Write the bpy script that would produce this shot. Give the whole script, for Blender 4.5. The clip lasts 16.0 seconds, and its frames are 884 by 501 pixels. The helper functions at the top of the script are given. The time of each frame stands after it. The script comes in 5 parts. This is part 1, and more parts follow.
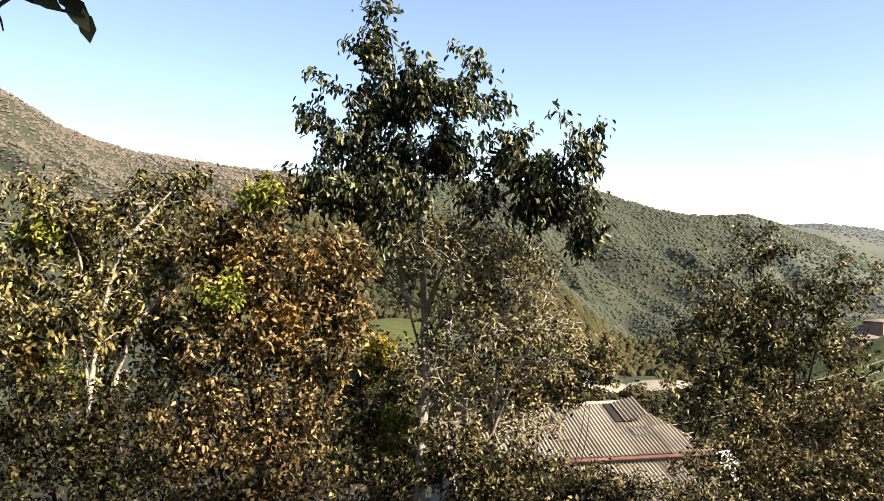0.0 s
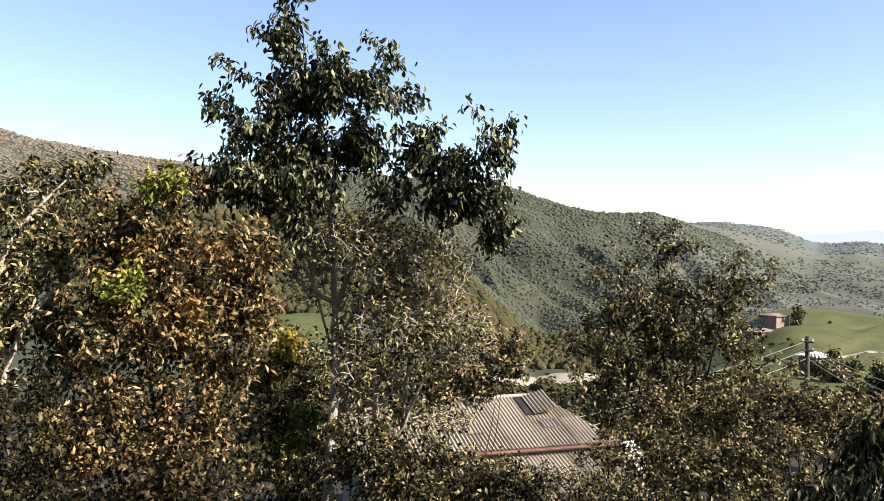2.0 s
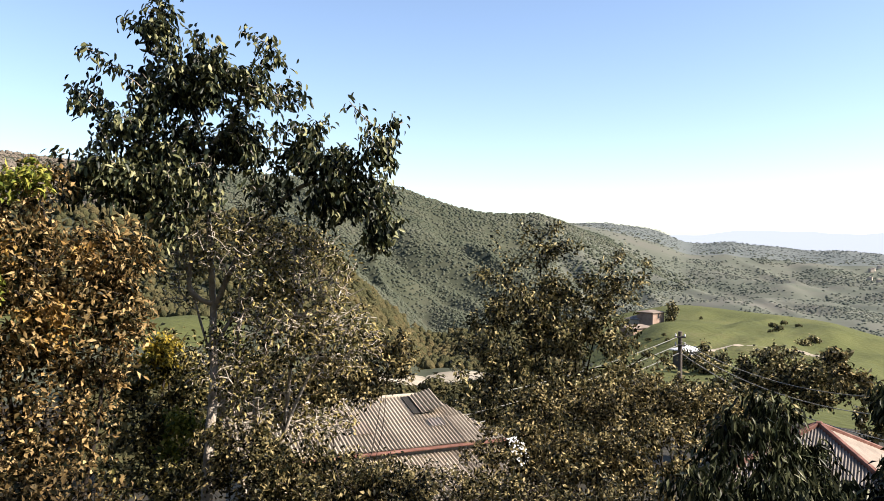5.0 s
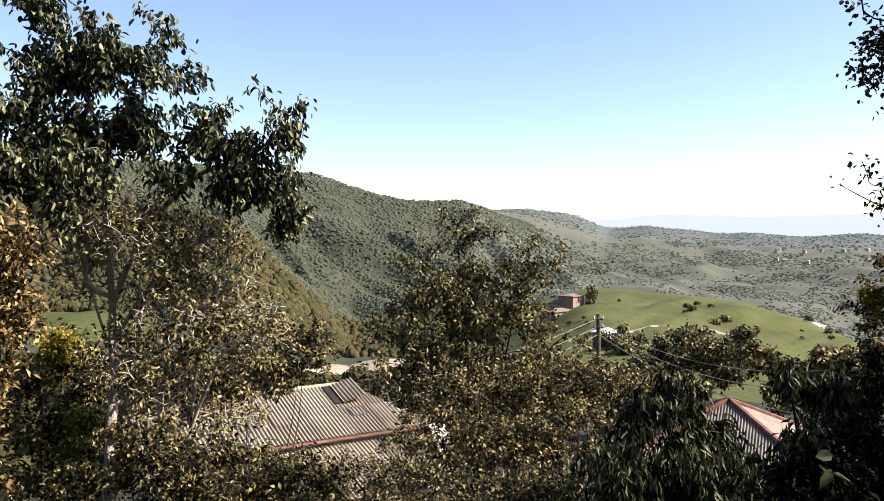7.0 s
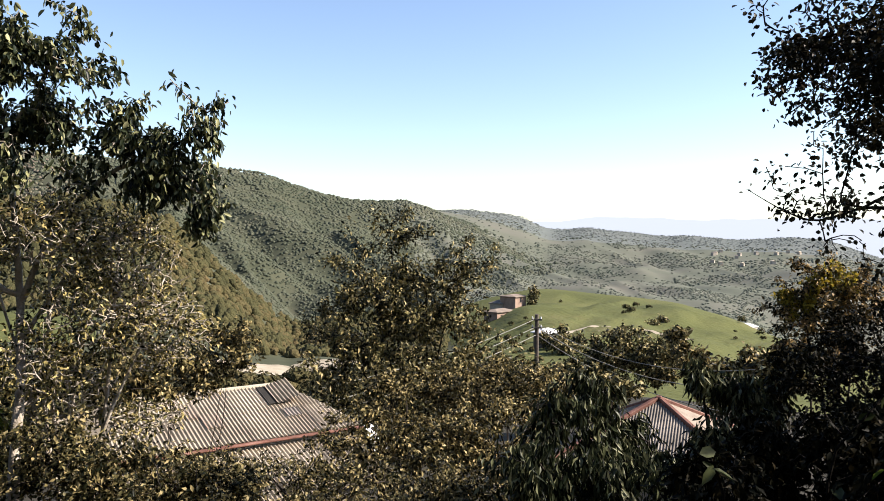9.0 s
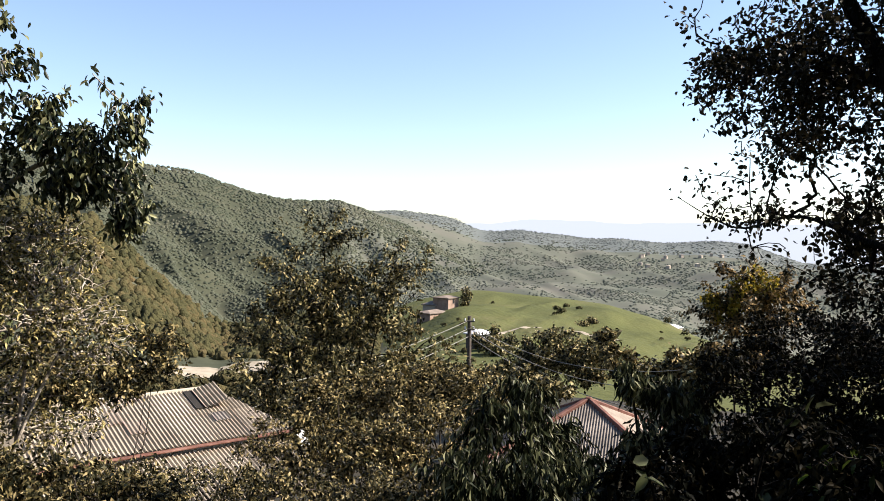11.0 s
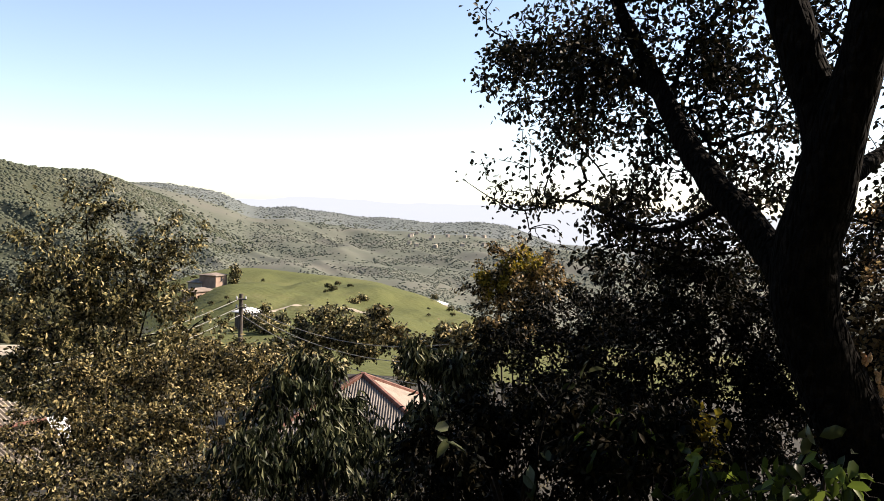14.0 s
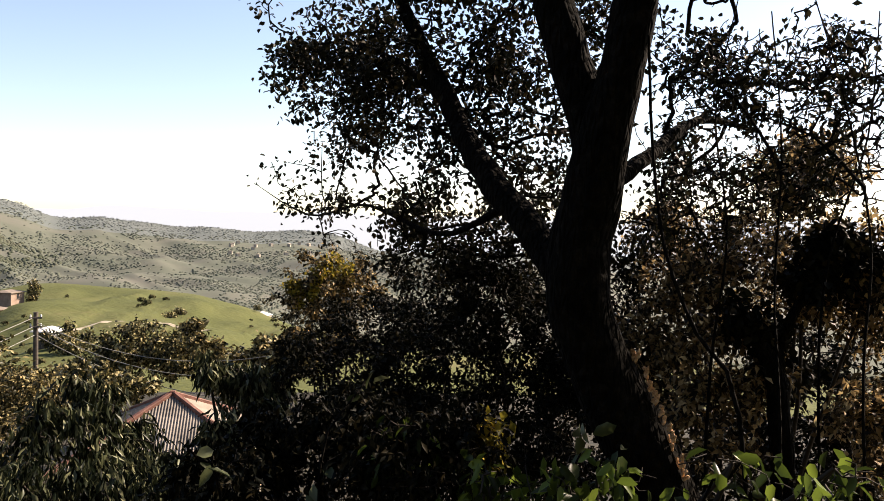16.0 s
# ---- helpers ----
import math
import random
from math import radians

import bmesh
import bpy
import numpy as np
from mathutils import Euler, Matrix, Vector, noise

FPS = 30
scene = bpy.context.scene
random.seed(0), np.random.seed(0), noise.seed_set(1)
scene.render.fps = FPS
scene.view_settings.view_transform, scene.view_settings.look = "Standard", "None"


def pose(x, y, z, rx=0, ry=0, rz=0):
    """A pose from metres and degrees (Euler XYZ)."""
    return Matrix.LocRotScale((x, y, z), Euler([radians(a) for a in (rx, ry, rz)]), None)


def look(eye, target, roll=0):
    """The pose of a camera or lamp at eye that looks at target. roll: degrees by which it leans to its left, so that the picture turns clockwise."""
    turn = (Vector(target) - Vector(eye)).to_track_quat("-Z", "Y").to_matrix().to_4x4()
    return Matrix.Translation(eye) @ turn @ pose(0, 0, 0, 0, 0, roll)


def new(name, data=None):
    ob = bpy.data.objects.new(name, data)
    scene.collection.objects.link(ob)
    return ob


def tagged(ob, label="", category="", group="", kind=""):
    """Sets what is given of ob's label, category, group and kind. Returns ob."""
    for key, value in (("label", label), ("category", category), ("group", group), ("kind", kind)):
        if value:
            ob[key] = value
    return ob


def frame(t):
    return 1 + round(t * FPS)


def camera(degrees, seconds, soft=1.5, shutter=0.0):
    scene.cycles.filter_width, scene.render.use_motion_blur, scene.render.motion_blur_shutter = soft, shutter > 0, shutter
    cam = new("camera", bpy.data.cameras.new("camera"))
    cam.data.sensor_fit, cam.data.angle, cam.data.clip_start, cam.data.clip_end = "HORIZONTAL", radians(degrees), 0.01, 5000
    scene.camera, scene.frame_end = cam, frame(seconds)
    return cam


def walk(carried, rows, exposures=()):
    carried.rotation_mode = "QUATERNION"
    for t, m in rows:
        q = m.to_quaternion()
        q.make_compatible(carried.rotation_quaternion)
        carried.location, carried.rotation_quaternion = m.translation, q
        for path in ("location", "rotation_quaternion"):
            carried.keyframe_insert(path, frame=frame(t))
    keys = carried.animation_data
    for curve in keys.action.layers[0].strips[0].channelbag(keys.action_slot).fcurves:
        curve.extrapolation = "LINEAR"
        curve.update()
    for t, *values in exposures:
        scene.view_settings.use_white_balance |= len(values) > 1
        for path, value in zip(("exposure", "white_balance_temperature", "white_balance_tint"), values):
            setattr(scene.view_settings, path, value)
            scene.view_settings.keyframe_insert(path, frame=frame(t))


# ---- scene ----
# The walk: a person turns to the right on a hillside and sways a little.
cam = camera(57.90, 16.0, soft=0.55)
walk(cam, [
    (0.0, pose(0.004, 0.003, 1.608, 90.00, -0.00, 0.00)),
    (0.5, pose(-0.001, -0.012, 1.597, 89.79, -0.09, -1.87)),
    (1.0, pose(0.012, 0.034, 1.600, 89.44, -0.39, -3.62)),
    (1.5, pose(0.023, 0.057, 1.603, 89.58, -0.71, -5.10)),
    (2.0, pose(0.033, 0.065, 1.599, 89.65, -0.44, -6.15)),
    (2.5, pose(0.033, 0.071, 1.594, 89.91, -0.46, -7.48)),
    (3.0, pose(0.029, 0.061, 1.606, 89.98, -0.96, -8.25)),
    (3.5, pose(0.044, 0.068, 1.602, 89.97, -0.86, -9.08)),
    (4.0, pose(0.067, 0.075, 1.612, 90.16, -0.65, -10.70)),
    (4.5, pose(0.088, 0.072, 1.605, 90.13, -0.69, -12.29)),
    (5.0, pose(0.101, 0.078, 1.603, 89.71, -0.39, -14.08)),
    (5.2, pose(0.125, 0.081, 1.615, 89.44, -0.53, -15.01)),
    (7.3, pose(0.312, 0.172, 1.575, 88.74, 0.52, -20.32)),
    (7.5, pose(0.352, 0.168, 1.590, 88.69, 0.45, -20.88)),
    (8.0, pose(0.424, 0.109, 1.588, 88.76, 0.10, -21.93)),
    (8.5, pose(0.484, 0.105, 1.570, 88.57, -0.47, -23.19)),
    (9.0, pose(0.496, 0.062, 1.579, 88.81, -0.07, -23.54)),
    (11.5, pose(0.527, 0.167, 1.615, 88.67, -1.07, -30.14)),
    (12.0, pose(0.455, 0.179, 1.621, 88.40, -1.43, -32.26)),
    (12.5, pose(0.400, 0.181, 1.629, 88.38, -1.41, -35.12)),
    (13.0, pose(0.380, 0.206, 1.611, 88.27, -1.75, -37.75)),
    (13.5, pose(0.302, 0.177, 1.616, 88.21, -1.37, -40.23)),
    (14.0, pose(0.309, 0.202, 1.601, 87.67, -1.90, -44.56)),
    (14.5, pose(0.371, 0.208, 1.592, 87.24, -1.71, -48.89)),
    (15.0, pose(0.450, 0.207, 1.588, 87.05, -0.79, -51.42)),
    (15.5, pose(0.562, 0.183, 1.574, 87.32, -0.76, -54.04)),
    (16.0, pose(0.694, 0.141, 1.588, 88.54, -1.13, -57.07)),
], [(0.0, 1.52, 6800, 13), (2.0, 1.38, 6400, 14), (12.5, 1.36, 6400, 15), (14.5, 1.42, 7050, 17), (16.0, 1.45, 7250, 18)])

# Light: a clear autumn day, the sun high to the right of the view.
SUN_AZIMUTH, SUN_HEIGHT = 116.0, 37.0
world = bpy.data.worlds.new("sky")
scene.world = world
world.use_nodes = True
sky = world.node_tree.nodes.new("ShaderNodeTexSky")
sky.sky_type, sky.sun_disc = "NISHITA", False
sky.sun_elevation, sky.sun_rotation = radians(SUN_HEIGHT), radians(SUN_AZIMUTH)
sky.air_density, sky.dust_density, sky.ozone_density, sky.altitude = 1.0, 1.0, 0.8, 900
background = world.node_tree.nodes["Background"]
background.inputs["Strength"].default_value = 0.09
world.node_tree.links.new(sky.outputs["Color"], background.inputs["Color"])
sun = new("sun", bpy.data.lights.new("sun", "SUN"))
sun.data.energy, sun.data.angle, sun.data.color = 5.0, radians(0.5), (1.0, 0.9, 0.76)
a, e = radians(SUN_AZIMUTH), radians(SUN_HEIGHT)
sun.matrix_world = look(Vector((math.sin(a) * math.cos(e), math.cos(a) * math.cos(e), math.sin(e))) * 60, (0, 0, 0))


# ---- materials ----
def material(name, colours, scale=5.0, rough=0.8, bump=0.3, fine=None, island=0.0, metal=0.0, translucent=0.0, spec=0.3, obj_random=0.0, deep=0.02):
    """Colours spread by noise at two scales, with relief; island: spread by piece instead."""
    m = bpy.data.materials.new(name)
    m.use_nodes = True
    nt = m.node_tree
    N, L = nt.nodes, nt.links
    bsdf = N["Principled BSDF"]
    bsdf.inputs["Roughness"].default_value = rough
    bsdf.inputs["Metallic"].default_value = metal
    bsdf.inputs["Specular IOR Level"].default_value = spec
    coord = N.new("ShaderNodeTexCoord")
    big = N.new("ShaderNodeTexNoise")
    big.inputs["Scale"].default_value, big.inputs["Detail"].default_value = scale, 6
    small = N.new("ShaderNodeTexNoise")
    small.inputs["Scale"].default_value, small.inputs["Detail"].default_value = fine or scale * 9, 4
    for n in (big, small):
        L.new(coord.outputs["Object"], n.inputs["Vector"])
    mix = N.new("ShaderNodeMath")
    mix.operation = "MULTIPLY_ADD"
    L.new(small.outputs["Fac"], mix.inputs[0])
    mix.inputs[1].default_value = 0.35
    L.new(big.outputs["Fac"], mix.inputs[2])
    fac = mix.outputs[0]
    lift = N.new("ShaderNodeMapRange")
    lift.inputs["From Min"].default_value, lift.inputs["From Max"].default_value = 0.42, 0.92
    L.new(fac, lift.inputs["Value"])
    fac = lift.outputs[0]
    if island or obj_random:
        source = N.new("ShaderNodeObjectInfo" if obj_random else "ShaderNodeNewGeometry")
        blend = N.new("ShaderNodeMix")
        blend.inputs["Factor"].default_value = island or obj_random
        L.new(fac, blend.inputs["A"])
        L.new(source.outputs["Random" if obj_random else "Random Per Island"], blend.inputs["B"])
        fac = blend.outputs["Result"]
    ramp = N.new("ShaderNodeValToRGB")
    els = ramp.color_ramp.elements
    for i, c in enumerate(colours):
        p = i / max(1, len(colours) - 1)
        el = els[0] if i == 0 else els[len(els) - 1] if i == len(colours) - 1 else els.new(p)
        el.position, el.color = p, (*c, 1)
    if len(colours) == 1:
        els[1].color = (*colours[0], 1)
    L.new(fac, ramp.inputs["Fac"])
    L.new(ramp.outputs["Color"], bsdf.inputs["Base Color"])
    if bump:
        b = N.new("ShaderNodeBump")
        b.inputs["Strength"].default_value = bump
        b.inputs["Distance"].default_value = deep
        L.new(small.outputs["Fac"], b.inputs["Height"])
        L.new(b.outputs["Normal"], bsdf.inputs["Normal"])
    if translucent:
        tr = N.new("ShaderNodeBsdfTranslucent")
        L.new(ramp.outputs["Color"], tr.inputs["Color"])
        sh = N.new("ShaderNodeMixShader")
        sh.inputs[0].default_value = translucent
        L.new(bsdf.outputs[0], sh.inputs[1])
        L.new(tr.outputs[0], sh.inputs[2])
        L.new(sh.outputs[0], N["Material Output"].inputs["Surface"])
    return m


def foliage(name, *colours, scale=0.5, shine=0.45, spec=0.32, glow=0.12):
    """Leaves that differ one by one, most of them deep in tone, a few bright, to paint in shade and sun."""
    return material(name, colours, scale=scale, rough=shine + 0.12, bump=0, island=0.85, translucent=glow, spec=spec * 0.3)


# Near-black steps mimic shaded leaves, the pale last steps leaves lit by sun.
M_PEAR = foliage("pear_leaf", (0.003, 0.006, 0.005), (0.007, 0.012, 0.008), (0.018, 0.026, 0.014), (0.065, 0.075, 0.034), (0.19, 0.195, 0.09), (0.37, 0.36, 0.2), shine=0.28, spec=0.48)
M_GOLD = foliage("golden_leaf", (0.003, 0.004, 0.002), (0.007, 0.009, 0.004), (0.026, 0.028, 0.01), (0.095, 0.088, 0.03), (0.23, 0.19, 0.07), (0.39, 0.32, 0.13), (0.5, 0.43, 0.23), shine=0.33)
M_RUST = foliage("rusty_leaf", (0.003, 0.004, 0.002), (0.007, 0.009, 0.004), (0.03, 0.026, 0.011), (0.1, 0.072, 0.028), (0.24, 0.155, 0.062), (0.38, 0.265, 0.115), (0.48, 0.38, 0.2), shine=0.33)
M_BRUSH = foliage("brushwood_leaf", (0.003, 0.004, 0.002), (0.007, 0.009, 0.004), (0.03, 0.029, 0.012), (0.11, 0.095, 0.04), (0.25, 0.2, 0.09), (0.38, 0.32, 0.17), shine=0.33)
# leaf colour lowered to stand for shrubs lying in shade
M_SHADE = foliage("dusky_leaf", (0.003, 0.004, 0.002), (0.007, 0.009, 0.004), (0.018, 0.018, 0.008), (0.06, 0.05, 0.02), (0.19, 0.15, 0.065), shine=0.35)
M_ORANGE = foliage("orange_leaf", (0.05, 0.025, 0.008), (0.16, 0.09, 0.025), (0.3, 0.185, 0.05), (0.4, 0.28, 0.1))
M_LIME = foliage("lime_leaf", (0.02, 0.035, 0.008), (0.1, 0.13, 0.02), (0.24, 0.24, 0.04), (0.34, 0.31, 0.07))
M_ELDER = foliage("elder_leaf", (0.005, 0.004, 0.003), (0.012, 0.009, 0.006), (0.045, 0.031, 0.014), (0.18, 0.115, 0.05), (0.38, 0.26, 0.12), (0.54, 0.43, 0.23), shine=0.35, spec=0.4, glow=0.4)
M_YELLOW = foliage("yellow_leaf", (0.03, 0.035, 0.01), (0.12, 0.105, 0.016), (0.34, 0.25, 0.03), (0.48, 0.37, 0.06), glow=0.35)
M_GREEN = foliage("green_leaf", (0.003, 0.004, 0.002), (0.008, 0.01, 0.005), (0.038, 0.039, 0.015), (0.145, 0.128, 0.05), (0.3, 0.245, 0.11), (0.43, 0.365, 0.2), shine=0.3, spec=0.42)
M_OLIVE = foliage("olive_leaf", (0.003, 0.004, 0.002), (0.008, 0.009, 0.004), (0.04, 0.037, 0.014), (0.155, 0.125, 0.05), (0.31, 0.245, 0.11), (0.44, 0.365, 0.2), shine=0.33)
M_PEACH = foliage("peach_leaf", (0.003, 0.005, 0.003), (0.007, 0.011, 0.006), (0.025, 0.032, 0.015), (0.1, 0.108, 0.056), (0.25, 0.25, 0.15), shine=0.26)
M_APPLE = foliage("apple_leaf", (0.006, 0.008, 0.005), (0.012, 0.014, 0.008), (0.025, 0.022, 0.012), (0.06, 0.045, 0.02), shine=0.36, spec=0.22)
# near-black leaf colour paints in the shade under the apple tree
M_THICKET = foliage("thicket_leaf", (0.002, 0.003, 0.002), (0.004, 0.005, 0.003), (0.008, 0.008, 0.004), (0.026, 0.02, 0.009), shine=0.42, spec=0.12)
M_BROAD = foliage("broad_leaf", (0.01, 0.016, 0.005), (0.025, 0.04, 0.008), (0.09, 0.13, 0.02), (0.22, 0.29, 0.045), shine=0.24, spec=0.6, glow=0.4)
# far darker than real bark: the trunks' shade is put into the colour
M_SHADED_BARK = material("bark", [(0.003, 0.0027, 0.0023), (0.006, 0.0055, 0.0045), (0.016, 0.013, 0.01)], scale=14, bump=0.6, fine=70, rough=0.95, spec=0.03)
nt = M_SHADED_BARK.node_tree
crack = nt.nodes.new("ShaderNodeTexVoronoi")
crack.feature = "DISTANCE_TO_EDGE"
crack.inputs["Scale"].default_value = 26
grain = nt.nodes.new("ShaderNodeMapping")
grain.inputs["Scale"].default_value = (1, 1, 0.28)
nt.links.new(nt.nodes["Texture Coordinate"].outputs["Object"], grain.inputs["Vector"])
nt.links.new(grain.outputs["Vector"], crack.inputs["Vector"])
furrow = nt.nodes.new("ShaderNodeBump")
furrow.inputs["Strength"].default_value, furrow.inputs["Distance"].default_value = 1.0, 0.06
nt.links.new(crack.outputs["Distance"], furrow.inputs["Height"])
nt.links.new(nt.nodes["Bump"].outputs["Normal"], furrow.inputs["Normal"])
nt.links.new(furrow.outputs["Normal"], nt.nodes["Principled BSDF"].inputs["Normal"])
M_PEELED = material("peeled_bark", [(0.3, 0.14, 0.065), (0.65, 0.4, 0.22), (0.8, 0.6, 0.4)], scale=22, bump=0.8, fine=90, rough=0.85)
M_PALE_BARK = material("pale_bark", [(0.17, 0.145, 0.115), (0.34, 0.3, 0.245), (0.48, 0.44, 0.37)], scale=7, bump=0.6, fine=50, rough=0.85)
# twig and soil colours are lowered to paint in shade below the leaves
M_TWIG = material("twig_bark", [(0.012, 0.009, 0.007), (0.035, 0.027, 0.02)], scale=6, bump=0.3, rough=0.85)
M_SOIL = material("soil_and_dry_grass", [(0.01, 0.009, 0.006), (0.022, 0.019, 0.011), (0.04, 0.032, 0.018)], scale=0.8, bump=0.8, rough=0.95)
M_ROOF = material("corrugated_fibre_cement", [(0.19, 0.16, 0.12), (0.33, 0.285, 0.22), (0.47, 0.41, 0.32)], scale=1.2, bump=0.4, fine=25, rough=0.9, obj_random=0.5)
M_ROOF_GREY = material("weathered_grey_roof", [(0.1, 0.088, 0.075), (0.17, 0.15, 0.13), (0.26, 0.23, 0.2)], scale=1.3, bump=0.4, fine=25, rough=0.9)
M_RED = material("rusty_red_paint", [(0.08, 0.035, 0.025), (0.15, 0.065, 0.045), (0.24, 0.13, 0.1)], scale=3, bump=0.3, rough=0.7)
# pale repair sheets, and sunlight painted on one slope of the second house
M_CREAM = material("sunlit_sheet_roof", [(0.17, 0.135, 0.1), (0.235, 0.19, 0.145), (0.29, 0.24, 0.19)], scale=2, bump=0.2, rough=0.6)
M_DARK = material("dark_interior", [(0.012, 0.011, 0.01), (0.03, 0.027, 0.022)], scale=4, rough=0.9)
M_WALL = material("rendered_wall", [(0.3, 0.26, 0.21), (0.42, 0.37, 0.3)], scale=2, bump=0.5, rough=0.95)
M_TUFF = material("pink_tuff_stone", [(0.17, 0.115, 0.085), (0.26, 0.185, 0.14), (0.34, 0.25, 0.195)], scale=0.7, bump=0.6, rough=0.95)
M_WOOD = material("weathered_wood", [(0.06, 0.05, 0.042), (0.13, 0.11, 0.09)], scale=3, bump=0.5, rough=0.9)
M_WIRE = material("aluminium_wire", [(0.2, 0.19, 0.17), (0.3, 0.29, 0.26)], scale=3, rough=0.6, bump=0)
M_WHITE = material("white_sheet", [(0.6, 0.6, 0.6), (0.75, 0.75, 0.74)], scale=2, rough=0.6, bump=0.1)
M_GLASS = material("window_dark_glass", [(0.02, 0.022, 0.025), (0.03, 0.03, 0.035)], rough=0.15, bump=0, spec=0.6)


# ---- helpers for things ----
def link_mesh(name, verts, faces, mat, parent=None, label="", smooth=False):
    me = bpy.data.meshes.new(name)
    me.from_pydata([tuple(v) for v in verts], [], [tuple(int(i) for i in f) for f in faces])
    me.materials.append(mat)
    if smooth:
        me.shade_smooth()
    ob = new(name, me)
    ob.parent = parent
    return tagged(ob, label) if label else ob


def fast_mesh(name, verts, tris, mat, parent=None, smooth=False):
    """A triangle mesh from arrays."""
    me = bpy.data.meshes.new(name)
    verts, tris = np.asarray(verts, np.float32), np.asarray(tris, np.int32)
    me.vertices.add(len(verts))
    me.vertices.foreach_set("co", verts.ravel())
    me.loops.add(tris.size)
    me.loops.foreach_set("vertex_index", tris.ravel())
    me.polygons.add(len(tris))
    me.polygons.foreach_set("loop_start", np.arange(0, tris.size, 3, dtype=np.int32))
    me.update(calc_edges=True)
    me.materials.append(mat)
    if smooth:
        me.shade_smooth()
    ob = new(name, me)
    ob.parent = parent
    return ob


def part(name, bm, mat, parent, label="", smooth=False):
    me = bpy.data.meshes.new(name)
    bm.to_mesh(me)
    bm.free()
    me.materials.append(mat)
    if smooth:
        me.shade_smooth()
    ob = new(name, me)
    ob.parent = parent
    return tagged(ob, label) if label else ob


def thing(name, at, label, category, group="", turn=0.0, kind=""):
    ob = new(name)
    ob.matrix_world = pose(*at, 0, 0, turn)
    return tagged(ob, label, category, group, kind)


def box(bm, x0, x1, y0, y1, z0, z1, bevel=0.0):
    made = bmesh.ops.create_cube(bm, size=1.0)
    for v in made["verts"]:
        v.co = Vector((x0 + (v.co.x + 0.5) * (x1 - x0), y0 + (v.co.y + 0.5) * (y1 - y0), z0 + (v.co.z + 0.5) * (z1 - z0)))
    if bevel:
        edges = list({ed for v in made["verts"] for ed in v.link_edges})
        bmesh.ops.bevel(bm, geom=edges, offset=bevel, segments=1, affect="EDGES")
    return bm


# ---- ground: one sheet, by height angles from the standing place ----
EYE_HEIGHT = 1.6
PROFILES = [  # distance, then azimuth and angle of the surface seen from the start
    (120, (-30, -6.2, 0, -7.0, 13, -9.4, 22, -8.6, 30, -8.0, 45, -8.8, 60, -9.0)),
    (250, (-30, -3.0, 0, -3.6, 5, -3.8, 9, -5.6, 13, -8.3, 20, -7.6, 27, -5.6, 30, -4.75, 35, -4.7, 40, -5.2, 45, -6.5, 50, -8.0, 60, -9.0)),
    (300, (-30, -1.0, 0, -0.6, 5, -1.2, 9, -4.3, 13, -8.0, 20, -6.6, 27, -4.4, 30, -3.8, 32, -3.8, 35.3, -4.05, 40, -4.7, 43.6, -5.6, 45.5, -6.4, 50, -8.0, 60, -9.0)),
    (380, (-30, 2.6, 0, 2.0, 5, 0.6, 9, -3.4, 13, -7.6, 20, -6.3, 27, -5.2, 35, -5.4, 45, -7.0, 60, -9.0)),
    (600, (-30, 2.4, 0, 1.0, 5, 0.0, 9, -2.8, 13, -4.6, 20, -4.6, 27, -4.4, 35, -4.3, 45, -5.0, 60, -6.0)),
    (1000, (-30, 6.5, -20, 4.2, 0, 2.8, 10, 1.2, 15, 0.2, 20, -0.8, 27, -2.2, 31, -2.7, 45, -3.1, 60, -4.0)),
    (1500, (-33, 11.5, -29, 9.8, -25.8, 7.9, -21.7, 6.7, -17.8, 6.2, -9, 5.3, 0, 4.9, 5, 4.6, 10.7, 4.05, 14.7, 2.85, 17.1, 2.4, 19, 2.2, 21, 2.35, 23, 1.6, 26, 0.3, 31, -1.7, 45, -2.2, 60, -3.0)),
    (2500, (-30, 5.0, 0, 2.0, 15, 0.8, 21, 1.3, 24, 1.75, 25.7, 1.85, 29.3, 1.15, 31, 0.38, 33.7, 0.54, 38.2, 0.05, 43.5, -0.42, 45.2, -0.3, 47.2, -0.12, 49, -0.3, 52.6, -1.55, 60, -2.5)),
    (4800, (-30, 0.0, 20, -0.6, 60, -1.6)),
]


def ground_height(az, r):
    """Height of the ground at azimuths and distances (arrays)."""
    az, r = np.atleast_1d(np.asarray(az, float)), np.atleast_1d(np.asarray(r, float))
    levels = [(0.0, 0 * az), (3.0, 0 * az - 0.25), (9.0, 0 * az - 1.9), (18.0, 0 * az - 4.9), (30.0, 0 * az - 8.0), (55.0, 0 * az - 11.5)]
    for dist, table in PROFILES:
        xs, ys = np.array(table[0::2]), np.array(table[1::2])
        levels.append((dist, EYE_HEIGHT + dist * np.tan(np.radians(np.interp(az, xs, ys)))))
    knots = np.log1p(np.array([l[0] for l in levels]))
    heights = np.array([l[1] for l in levels])
    lr = np.log1p(r)
    i = np.clip(np.searchsorted(knots, lr) - 1, 0, len(knots) - 2)
    f = np.clip((lr - knots[i]) / (knots[i + 1] - knots[i]), 0, 1)
    n = np.arange(len(az))
    z = heights[i, n] * (1 - f) + heights[i + 1, n] * f
    # an unseen hillside is added behind the standing place to block skylight
    off = np.abs((az - 215 + 180) % 360 - 180)
    back = np.clip((82 - off) / 20, 0, 1)
    return z + back * (np.clip(r - 2.5, 0, 45) * 0.95 - np.minimum(z, 0) * np.clip(r / 10, 0, 1))


